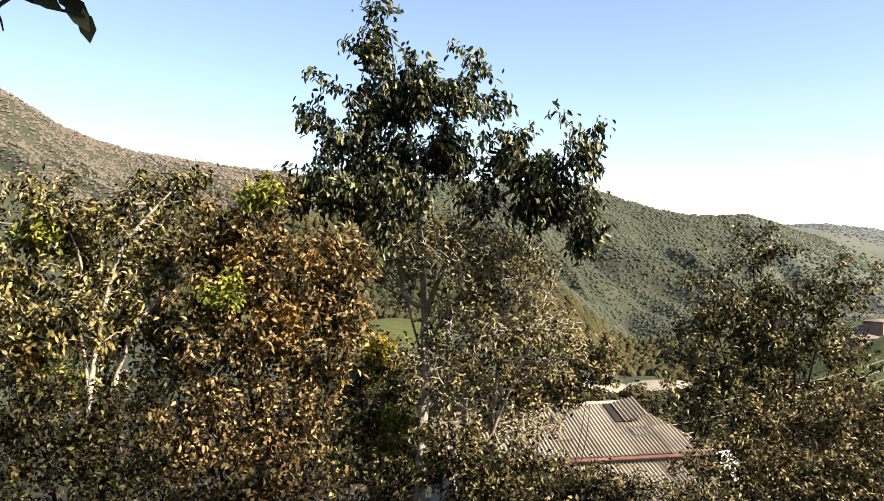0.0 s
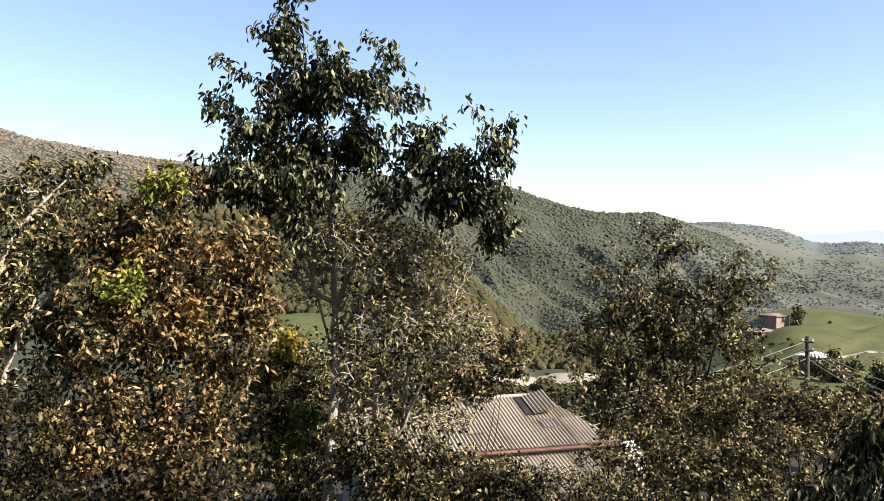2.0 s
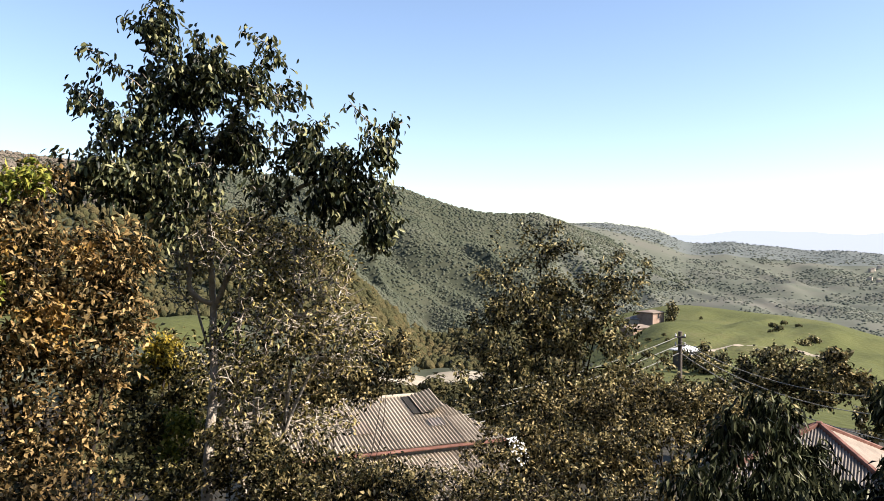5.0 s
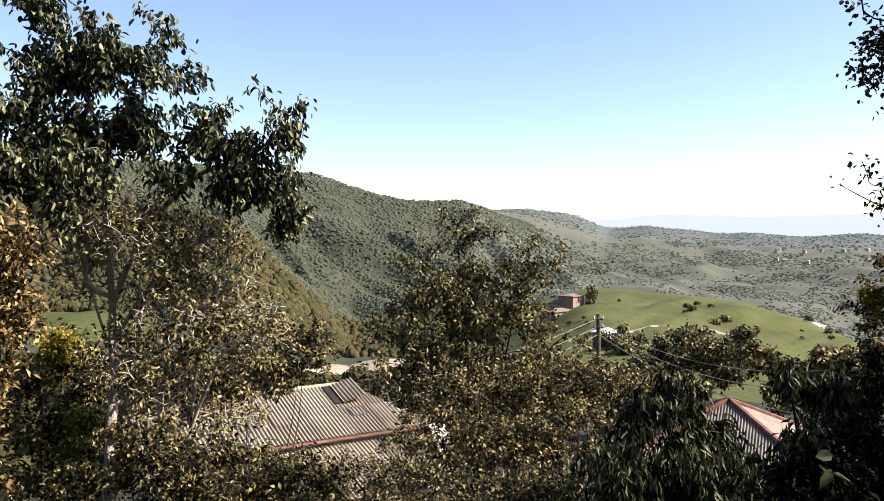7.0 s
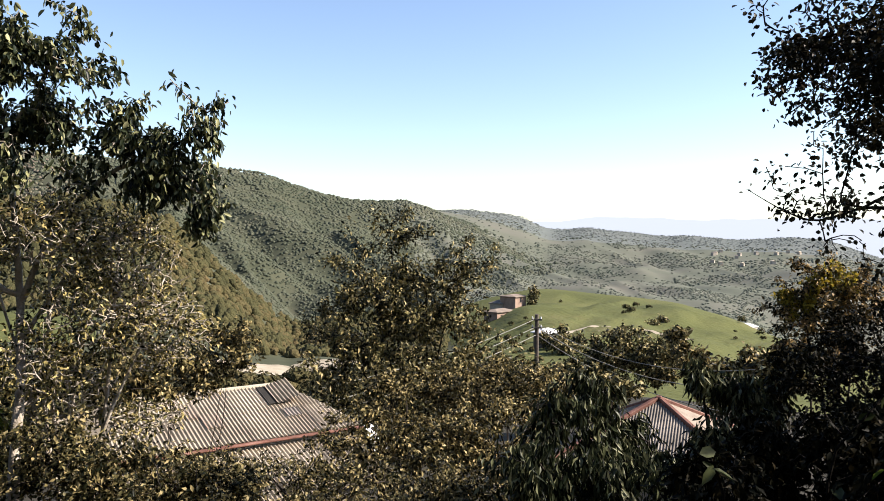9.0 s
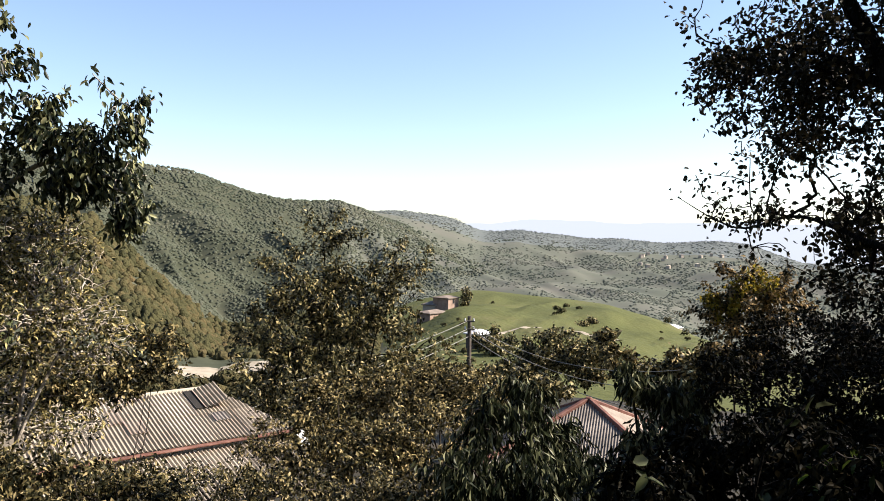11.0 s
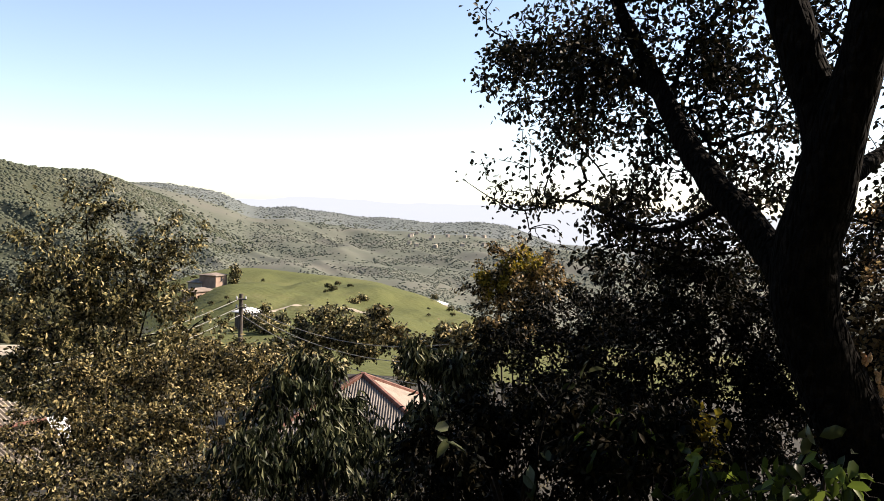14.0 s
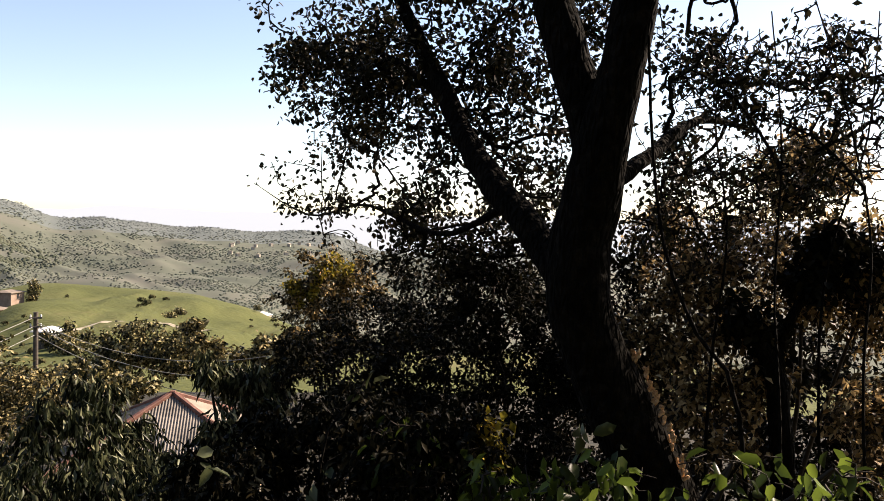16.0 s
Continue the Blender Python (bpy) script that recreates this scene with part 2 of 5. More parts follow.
def relief(x, y):
    """Folds of the far ground: spurs and gullies that run down the mountain, soft folds on the pasture."""
    r, az = math.hypot(x, y), math.degrees(math.atan2(x, y))
    if r < 40 or not -36 <= az <= 66:
        return 0.0
    amp = 0.006 * r * min(1.0, r / 600)
    if 90 < r < 290:
        amp += 4.0 * min(1.0, (r - 90) / 40, (290 - r) / 60)
    z = amp * noise.fractal(Vector((x, y, 0)) / (0.12 * r + 20), 1.0, 2.0, 3)
    lr = math.log(r)
    if 380 < r < 2300:
        span = 1450 if az < 24 else 1450 + (az - 24) * 95 if az < 33 else 2300
        w = math.sin(math.pi * min(1.0, max(0.0, (lr - math.log(380)) / (math.log(span) - math.log(380)))))
        spur = 1 - 2 * abs(noise.fractal(Vector((az * 0.13 + 1.6 * lr, lr * 1.1, 5.0)), 1.0, 2.0, 3))
        z += w * r * (0.026 if az < 24 else 0.013) * (spur - 0.45)
    if 110 < r < 300 and az > 30.5:
        w = min(1.0, (r - 110) / 30, (300 - r) / 40, (az - 30.5) / 3)
        z += w * 2.6 * (0.25 - abs(noise.fractal(Vector((az * 0.24 - 3.0 * lr, lr * 2.0, 9.0)), 1.0, 2.0, 3)))
    return z


def ground_at(x, y):
    return float(ground_height(math.degrees(math.atan2(x, y)), math.hypot(x, y))[0]) + relief(x, y)


def make_ground():
    azs = np.concatenate([np.arange(-180, -36, 4), np.arange(-36, 66, 0.3), np.arange(66, 180, 4)])
    rs = np.concatenate([[0.0, 1.0, 2.0], np.geomspace(3, 4700, 190)])
    A, R = np.meshgrid(azs, rs)
    Z = ground_height(A.ravel(), R.ravel())
    # smooth along the azimuth, then add folds
    Z = Z.reshape(A.shape)
    for _ in range(3):
        Z = (np.roll(Z, 1, 1) + 2 * Z + np.roll(Z, -1, 1)) / 4
    X, Y = R * np.sin(np.radians(A)), R * np.cos(np.radians(A))
    for i in range(len(rs)):
        for j in range(len(azs)):
            Z[i, j] += relief(X[i, j], Y[i, j])
    n = len(azs)
    i, j = np.meshgrid(np.arange(len(rs) - 1), np.arange(n), indexing="ij")
    a, b = (i * n + j).ravel(), (i * n + (j + 1) % n).ravel()
    tris = np.concatenate([np.stack([a, a + n, b], 1), np.stack([b, a + n, b + n], 1)])
    ob = fast_mesh("ground", np.stack([X.ravel(), Y.ravel(), Z.ravel()], 1), tris[:, ::-1], M_GROUND, smooth=True)
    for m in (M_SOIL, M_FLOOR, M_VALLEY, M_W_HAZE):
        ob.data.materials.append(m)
    fa, fr = A.ravel()[a], R.ravel()[a]
    edge = np.array([noise.noise(Vector((p * 0.7, math.log(q + 1) * 9, 0))) for p, q in zip(fa, fr)])
    pasture = (fa + 2.0 * edge > 24) & (fr > 75) & (fr < 330)
    pasture |= (fa < 0) & (fa > -40) & (fr > 120) & (fr < 175)
    # out of view the floor is dark, so the added hillside bounces little sun
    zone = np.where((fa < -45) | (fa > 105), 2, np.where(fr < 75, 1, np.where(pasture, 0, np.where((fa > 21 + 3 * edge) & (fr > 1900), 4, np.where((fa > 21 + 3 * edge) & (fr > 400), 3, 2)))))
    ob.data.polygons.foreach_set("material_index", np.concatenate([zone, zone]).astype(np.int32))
    return tagged(ob, "hilly ground of green pasture, dry grass and soil", "ground", kind="structure")


def ground_material():
    """Pasture, dry grass and bare soil in broad patches."""
    m = material("hill_pasture", [(0.052, 0.057, 0.02), (0.07, 0.078, 0.026), (0.086, 0.092, 0.032), (0.112, 0.1, 0.046)], scale=0.035, fine=0.8, bump=0.7, deep=0.4, rough=0.95, spec=0.1)
    return m


M_GROUND = ground_material()
M_FLOOR = material("woodland_floor", [(0.04, 0.045, 0.028), (0.055, 0.06, 0.037), (0.075, 0.075, 0.048)], scale=0.02, fine=0.4, bump=0.5, rough=0.95, spec=0.1)
# Distance haze is put into these base colours: greyed fields, bluish ridge woods.
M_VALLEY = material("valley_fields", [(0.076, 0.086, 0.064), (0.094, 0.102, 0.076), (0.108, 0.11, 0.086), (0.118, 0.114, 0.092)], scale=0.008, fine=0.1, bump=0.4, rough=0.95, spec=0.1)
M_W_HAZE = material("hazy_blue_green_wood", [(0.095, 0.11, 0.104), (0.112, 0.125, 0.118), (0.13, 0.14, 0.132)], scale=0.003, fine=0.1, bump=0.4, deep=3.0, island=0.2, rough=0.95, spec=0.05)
ground = make_ground()


# ---- woods ----
def dome_crowns(name, label, mat, az, r, size, tall=(0.8, 1.2), sides=5, lumps=0.2, rings=((0.95, 0.0), (0.8, 0.55))):
    """Many rounded tree crowns standing on the ground, each an uneven leafy dome, joined."""
    z = ground_height(az, r) + np.array([relief(q * math.sin(radians(p)), q * math.cos(radians(p))) for p, q in zip(az, r)])
    n = len(az)
    s = size * rng.uniform(0.6, 1.4, n)
    t = s * rng.uniform(*tall, n)
    turn = rng.uniform(0, 6.28, n)
    rows = []
    for k, (wide, high) in enumerate(rings):
        for j in range(sides):
            ang = turn + (j + 0.5 * k) * 2 * math.pi / sides
            f = wide * s * rng.uniform(1 - lumps, 1 + lumps, n)
            rows.append(np.stack([np.cos(ang) * f, np.sin(ang) * f, high * t * rng.uniform(1 - lumps, 1 + lumps, n)], 1))
    rows.append(np.stack([0.3 * s * rng.normal(0, lumps * 2, n), 0.3 * s * rng.normal(0, lumps * 2, n), t], 1))
    V = np.stack(rows, 1) + np.stack([r * np.sin(np.radians(az)), r * np.cos(np.radians(az)), z], 1)[:, None]
    f = []
    for k in range(len(rings) - 1):
        for j in range(sides):
            a0, b0 = k * sides + j, k * sides + (j + 1) % sides
            f += [(a0, b0, a0 + sides), (b0, b0 + sides, a0 + sides)]
    last = (len(rings) - 1) * sides
    f += [(last + j, last + (j + 1) % sides, last + sides) for j in range(sides)]
    F = (np.array(f)[None] + (np.arange(n) * V.shape[1])[:, None, None]).reshape(-1, 3)
    ob = fast_mesh(name, V.reshape(-1, 3), F, mat, smooth=True)
    return tagged(ob, label, "woods", kind="stuff")


def spray_crowns(name, label, mat, az, r, size, tall=(0.9, 1.5), sprays=30, spray=0.42):
    """Many tree crowns on the ground, each a heap of leafy sprays, joined."""
    z = ground_height(az, r) + np.array([relief(q * math.sin(radians(p)), q * math.cos(radians(p))) for p, q in zip(az, r)])
    n = len(az)
    s = size * rng.uniform(0.6, 1.4, n)
    t = s * rng.uniform(*tall, n)
    d = rng.normal(0, 1, (n, sprays, 3))
    d[..., 2] = np.abs(d[..., 2]) * 1.1 - 0.25
    d /= np.linalg.norm(d, axis=2, keepdims=True)
    c = d * rng.uniform(0.55, 1.0, (n, sprays, 1))
    c = c * np.stack([s, s, t], 1)[:, None] + np.stack([r * np.sin(np.radians(az)), r * np.cos(np.radians(az)), z + 0.5 * t], 1)[:, None]
    a = np.cross(d, rng.normal(0, 1, d.shape))
    a /= np.linalg.norm(a, axis=2, keepdims=True) + 1e-9
    a = a + d * rng.normal(0, 0.2, (n, sprays, 1))
    b = np.cross(d, a) + rng.normal(0, 0.18, d.shape)
    k = (s[:, None, None] * spray) * rng.uniform(0.6, 1.3, (n, sprays, 1))
    V = np.stack([c + a * k, c - a * k * 0.6 + b * k * 0.8, c - a * k * 0.5 - b * k * 0.9], 2)
    F = np.arange(n * sprays)[:, None] * 3 + np.array([0, 1, 2])
    ob = fast_mesh(name, V.reshape(-1, 3), F, mat)
    return tagged(ob, label, "woods", kind="stuff")


rng = np.random.default_rng(4)


def spread(n, az0, az1, r0, r1):
    return rng.uniform(az0, az1, n), np.exp(rng.uniform(math.log(r0), math.log(r1), n))


M_W_OLIVE = material("olive_autumn_wood", [(0.024, 0.027, 0.013), (0.042, 0.042, 0.02), (0.06, 0.057, 0.026), (0.083, 0.068, 0.032), (0.105, 0.076, 0.037)], scale=0.02, fine=1.3, bump=0.9, deep=0.9, island=0.45, rough=0.95, spec=0.05)
M_W_GREEN = material("green_wood", [(0.042, 0.051, 0.036), (0.06, 0.069, 0.047), (0.08, 0.085, 0.06), (0.112, 0.105, 0.077)], scale=0.006, fine=0.25, bump=0.7, deep=2.0, island=0.3, rough=0.95, spec=0.05)
M_W_BARE = material("half_bare_wood", [(0.075, 0.07, 0.052), (0.11, 0.097, 0.074), (0.15, 0.125, 0.098), (0.12, 0.115, 0.075)], scale=0.006, fine=0.25, bump=0.6, deep=2.0, island=0.3, rough=0.95, spec=0.05)
# valley woods, greyed in colour to stand for haze
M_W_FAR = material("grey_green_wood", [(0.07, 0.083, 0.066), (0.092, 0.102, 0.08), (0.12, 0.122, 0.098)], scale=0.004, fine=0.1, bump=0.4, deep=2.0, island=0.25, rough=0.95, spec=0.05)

az, r = spread(11000, -20, 24, 110, 430)
keep = r > np.interp(az, [-32, -8, 3, 7, 20, 24], [180, 175, 140, 126, 126, 115])
az, r = az[keep], r[keep]
dome_crowns("near_woods", "olive and yellowing autumn woods on the near hillside", M_W_OLIVE, az, r, 0.0036 * r + 0.3, tall=(1.1, 2.0), sides=6, lumps=0.32, rings=((0.8, 0.0), (1.0, 0.35), (0.6, 0.8)))
az, r = spread(24000, -6, 33, 420, 1620)
wander = np.array([noise.fractal(Vector((math.log(q) * 5, 1.5, 0)), 1.0, 2.0, 3) for q in r])
keep = (az + 4.5 * wander + rng.normal(0, 0.8, len(az)) < np.interp(r, [400, 800, 1600], [24.5, 27.5, 30]))
keep &= (az + rng.normal(0, 1.5, len(az)) > -4)
az, r = az[keep], r[keep]
dome_crowns("green_woods", "dense dull green woods on the mountain slope", M_W_GREEN, az, r, 0.0022 * r, tall=(0.7, 1.15))
az, r = spread(14000, -34, 0, 650, 1650)
keep = az + rng.normal(0, 1.5, len(az)) < -3.5
az, r = az[keep], r[keep]
dome_crowns("bare_woods", "brownish half bare woods on the mountain", M_W_BARE, az, r, 0.0021 * r, tall=(0.7, 1.1))
az, r = spread(36000, 20, 62, 345, 2700)
patch = np.array([noise.fractal(Vector((x * 0.2, math.log(q) * 5.0, 7.0)), 1.0, 2.0, 4) for x, q in zip(az, r)])
keep = (patch > -0.06) | (r > 1950) | (rng.random(len(r)) < 0.06)
az, r = az[keep], r[keep]
ridge = r + rng.normal(0, 120, len(r)) > 1950
dome_crowns("ridge_woods", "far ridge woods with haze put into their blue green colour", M_W_HAZE, az[ridge], r[ridge], 0.0016 * r[ridge], tall=(0.25, 0.45), sides=4)
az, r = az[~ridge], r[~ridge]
dome_crowns("valley_woods", "scattered valley woods, haze put into their grey green colour", M_W_FAR, az, r, np.maximum(0.0018 * r, 1.0), tall=(0.45, 0.8), sides=4)
# scrub on and below the pasture, and trees between the house and the woods
az, r = spread(420, 24, 52, 75, 300)
patch = np.array([noise.fractal(Vector((x * 0.5, math.log(q) * 4.0, 2.0)), 1.0, 2.0, 3) for x, q in zip(az, r)])
keep = ((patch > 0.3) & (rng.random(420) < 0.5)) | (rng.random(420) < 0.004)
keep |= (az < 31.5) & (r < 190) & (rng.random(420) < 0.6)
az, r = az[keep], r[keep]
spray_crowns("pasture_scrub", "dark thorny bushes scattered on the green pasture", M_W_OLIVE, az, r, 0.0035 * r + 0.2, sprays=60, spray=0.3, tall=(0.6, 1.1))
az, r = spread(420, -10, 26, 38, 92)
spray_crowns("valley_trees", "dull green trees behind the village house", M_W_OLIVE, az, r, 0.012 * r + 0.4, sprays=150, spray=0.2, tall=(0.8, 1.3))


# ---- far mountains, their haze painted as a pale glow ----
def far_mountains():
    azs = np.arange(-40, 100, 0.5)
    dist = 4850.0
    el = np.array([0.95 + 0.55 * noise.fractal(Vector((x * 0.09, 3.3, 0)), 1.0, 2.0, 4) for x in azs])
    xs, ys = dist * np.sin(np.radians(azs)), dist * np.cos(np.radians(azs))
    top = np.stack([xs, ys, EYE_HEIGHT + dist * np.tan(np.radians(el))], 1)
    low = np.stack([xs, ys, 0 * xs - 400], 1)
    n = len(azs)
    i = np.arange(n - 1)
    tris = np.concatenate([np.stack([i, i + 1, i + n], 1), np.stack([i + 1, i + 1 + n, i + n], 1)])
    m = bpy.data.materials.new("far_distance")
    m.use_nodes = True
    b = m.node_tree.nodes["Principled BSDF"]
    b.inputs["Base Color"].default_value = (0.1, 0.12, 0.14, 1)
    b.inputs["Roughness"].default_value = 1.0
    # pale emission stands in for haze over the range
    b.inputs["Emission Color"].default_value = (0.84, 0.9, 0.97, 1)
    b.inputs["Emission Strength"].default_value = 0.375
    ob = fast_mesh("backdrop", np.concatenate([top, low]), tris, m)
    tagged(ob, "far horizon mountains, haze put in as a pale glow", "mountains", kind="structure")


far_mountains()


# ---- trees ----
def leaf_mesh(name, pos, axis, up, length, width, mat, parent, fold=0.25, rounded=False):
    """Leaves: pointed blades, folded along the midrib and curling at the tip."""
    n = len(pos)
    axis = axis / np.linalg.norm(axis, axis=1, keepdims=True)
    side = np.cross(axis, up)
    side /= np.linalg.norm(side, axis=1, keepdims=True) + 1e-9
    nor = np.cross(side, axis)
    L, Wd = length[:, None], width[:, None]
    lift = nor * Wd * fold
    v = np.stack([
        pos,
        pos + axis * L * 0.48 + side * Wd * 0.5 + lift,
        pos + axis * L * 0.48 - side * Wd * 0.5 + lift,
        pos + axis * L - nor * L * 0.12,
        pos + axis * L * 0.55], 1)
    f = np.array([[0, 1, 4], [0, 4, 2], [1, 3, 4], [2, 4, 3]])
    if rounded:
        rows = [pos, pos + axis * L * 0.5 - lift * 0.3]
        for sgn in (1, -1):
            for u, w in ((0.25, 0.42), (0.66, 0.44)):
                rows.append(pos + axis * L * u + side * Wd * w * sgn + lift * (w * 2) - nor * L * 0.1 * u * u)
        rows.append(pos + axis * L - nor * L * 0.14)
        v = np.stack(rows, 1)
        f = np.array([[0, 2, 1], [2, 3, 1], [3, 6, 1], [0, 1, 4], [4, 1, 5], [5, 1, 6]])
    F = (f[None] + (np.arange(n) * v.shape[1])[:, None, None]).reshape(-1, 3)
    return fast_mesh(name, v.reshape(-1, 3), F, mat, parent)


class Skeleton:
    """Nodes with parents; a branch grows from the nearest node to each target."""

    def __init__(self, seed):
        self.p, self.parent, self.fixed, self.rng = [], [], [], np.random.default_rng(seed)

    def add(self, p, parent, radius=0.0):
        self.p.append(np.array(p, float))
        self.parent.append(parent)
        self.fixed.append(radius)
        return len(self.p) - 1

    def limb(self, points, radii, start=None, wobble=0.03):
        """A given limb through a few points; returns its node numbers."""
        pts = [np.array(p, float) for p in points]
        last = start
        made = []
        for k in range(len(pts) - 1):
            steps = max(2, int(np.linalg.norm(pts[k + 1] - pts[k]) / 0.13))
            p0, p3 = pts[max(k - 1, 0)], pts[min(k + 2, len(pts) - 1)]
            for s in range(0 if last is None else (1 if k else 0), steps + 1):
                if k and s == 0:
                    continue
                u = s / steps
                q = 0.5 * (2 * pts[k] + (pts[k + 1] - p0) * u + (2 * p0 - 5 * pts[k] + 4 * pts[k + 1] - p3) * u * u + (3 * pts[k] - p0 - 3 * pts[k + 1] + p3) * u ** 3)
                rad = radii[k] * (1 - u) + radii[k + 1] * u
                q = q + self.rng.normal(0, wobble * min(rad, 0.05) * 3, 3)
                last = self.add(q, last if last is not None else -1, rad)
                made.append(last)
        return made

    def reach(self, targets, rise=0.25, step=0.16, wander=0.05):
        """Grow a twig to each target from the best node near it; returns the twig nodes."""
        twigs = []
        P = np.array(self.p)
        d = np.min(np.linalg.norm(targets[:, None] - P[None], axis=2), axis=1)
        for t in targets[np.argsort(d)]:
            P = np.array(self.p)
            gap = t - P
            dist = np.linalg.norm(gap, axis=1)
            cost = dist + np.where(gap[:, 2] < 0, -gap[:, 2] * rise * 2, 0)
            k = int(np.argmin(cost))
            a, length = P[k], dist[k]
            if length < 0.03:
                continue
            n = max(2, int(length / step))
            bend = self.rng.normal(0, wander, 3) * length + np.array([0, 0, rise * 0.35 * length])
            last = k
            for s in range(1, n + 1):
                u = s / n
                q = a + (t - a) * u + bend * 4 * u * (1 - u) * 0.5 + self.rng.normal(0, 0.012, 3)
                last = self.add(q, last)
                twigs.append(last)
        return twigs

    def radii(self, tip=0.004, power=0.42, cap=1.0):
        n = len(self.p)
        count = np.zeros(n)
        kids = np.zeros(n, int)
        for i in range(n):
            if self.parent[i] >= 0:
                kids[self.parent[i]] += 1
        for i in range(n - 1, -1, -1):
            if kids[i] == 0:
                count[i] += 1
            if self.parent[i] >= 0:
                count[self.parent[i]] += count[i]
        r = np.minimum(tip * count ** power, cap)
        return np.where(np.array(self.fixed) > 0, np.maximum(np.array(self.fixed), 0), r)

    def wood(self, name, mat, parent, tip=0.004, power=0.42, cap=1.0, least=0.0):
        """Tapered tubes along all branches."""
        P, R = np.array(self.p), self.radii(tip, power, cap)
        fixed = np.array(self.fixed)
        verts, faces, base = [], [], 0
        frames = {}
        tang = np.zeros_like(P)
        for i in range(len(P)):
            k = self.parent[i]
            if k >= 0:
                d = (P[i] - P[k]) / (np.linalg.norm(P[i] - P[k]) + 1e-9)
                tang[i] += d
                if i == k + 1:
                    tang[k] += d
        tang /= np.linalg.norm(tang, axis=1, keepdims=True) + 1e-9
        for i in range(len(P)):
            k = self.parent[i]
            if k < 0 or R[i] < least:
                continue
            thick = R[i] > 0.04
            sides = 14 if thick else 6 if R[i] > 0.012 else 4
            r1, r0 = R[i], min(R[k], R[i] * 1.35)
            if fixed[k] > 0 and fixed[i] > 0:
                r0 = R[k] if R[k] < R[i] * 1.6 else R[i] * 1.1
            ax = P[i] - P[k]
            ln = np.linalg.norm(ax)
            if ln < 1e-6:
                continue
            ax = ax / ln
            ring_of = []
            for node, rad in ((k, r0), (i, r1)):
                joined = fixed[node] > 0 and fixed[i] > 0 and (node == i or i == k + 1)
                t = tang[node] if joined else ax
                u = frames.get(node if joined and node in frames else k, np.array([0.83, 0.5, 0.24]))
                u = u - t * (u @ t)
                if np.linalg.norm(u) < 0.2:
                    u = np.cross(t, [0.1, 0.9, 0.4])
                u /= np.linalg.norm(u)
                if node == i:
                    frames[i] = u
                elif joined:
                    frames.setdefault(k, u)
                w = np.cross(t, u)
                ang = np.arange(sides) * 2 * math.pi / sides
                ring = np.cos(ang)[:, None] * u + np.sin(ang)[:, None] * w
                p = P[node]
                bumps = np.array([[1 + 0.13 * noise.noise(Vector(p * 2.2 + q * 1.3)) + 0.06 * noise.noise(Vector(p * 8 + q * 3.5))] for q in ring]) if thick else 1.0
                verts.append(p + ring * rad * bumps)
            for s in range(sides):
                t2 = (s + 1) % sides
                faces.append((base + s, base + t2, base + sides + t2))
                faces.append((base + s, base + sides + t2, base + sides + s))
            base += 2 * sides
        return fast_mesh(name, np.concatenate(verts), np.array(faces), mat, parent, smooth=True)


def in_blobs(gen, blobs, n, hollow=0.35, keep=None):
    """Points in ellipsoids (x, y, z, radius across, radius up), spread by volume."""
    b = np.array(blobs, float)
    vol = b[:, 3] ** 1.6 * b[:, 4]
    pick = gen.choice(len(b), n, p=vol / vol.sum())
    v = gen.normal(0, 1, (n, 3))
    v /= np.linalg.norm(v, axis=1, keepdims=True)
    rad = (hollow + (1 - hollow) * gen.uniform(0, 1, n) ** 0.6)[:, None]
    return b[pick, :3] + v * rad * np.stack([b[pick, 3], b[pick, 3] * 0.9, b[pick, 4]], 1)


def leaves_on(sk, twigs, n, length, width, droop, jitter=0.06, stretch=0.3, clump=1.0):
    """Leaf places, axes and sizes along twigs."""
    g = sk.rng
    P = np.array(sk.p)
    par = np.array(sk.parent)
    tw = np.array(twigs)
    span = clump * max(0.3, float(np.ptp(P[tw][:, 2])) * 0.12)
    dense = np.array([noise.noise(Vector(q / span)) + 0.5 * noise.noise(Vector(q / span * 2.3)) for q in P[tw]])
    dense = np.clip(dense + 0.3, 0.06, 0.6) if clump < 1.5 else np.clip(dense + 0.55, 0.2, 0.7)
    t = g.choice(tw, n, p=dense / dense.sum())
    a, b = P[np.maximum(par[t], 0)], P[t]
    u = g.uniform(0, 1, (n, 1))
    pos = a + (b - a) * u + g.normal(0, jitter, (n, 3))
    along = b - a
    along /= np.linalg.norm(along, axis=1, keepdims=True) + 1e-9
    axis = along * 0.5 + g.normal(0, 0.65, (n, 3)) + np.array([0, 0, -droop])
    up = g.normal(0, 0.6, (n, 3)) + np.array([0, 0, 0.8])
    return pos, axis, up, length * g.uniform(1 - stretch, 1 + stretch, n), width * g.uniform(1 - stretch, 1 + stretch, n)


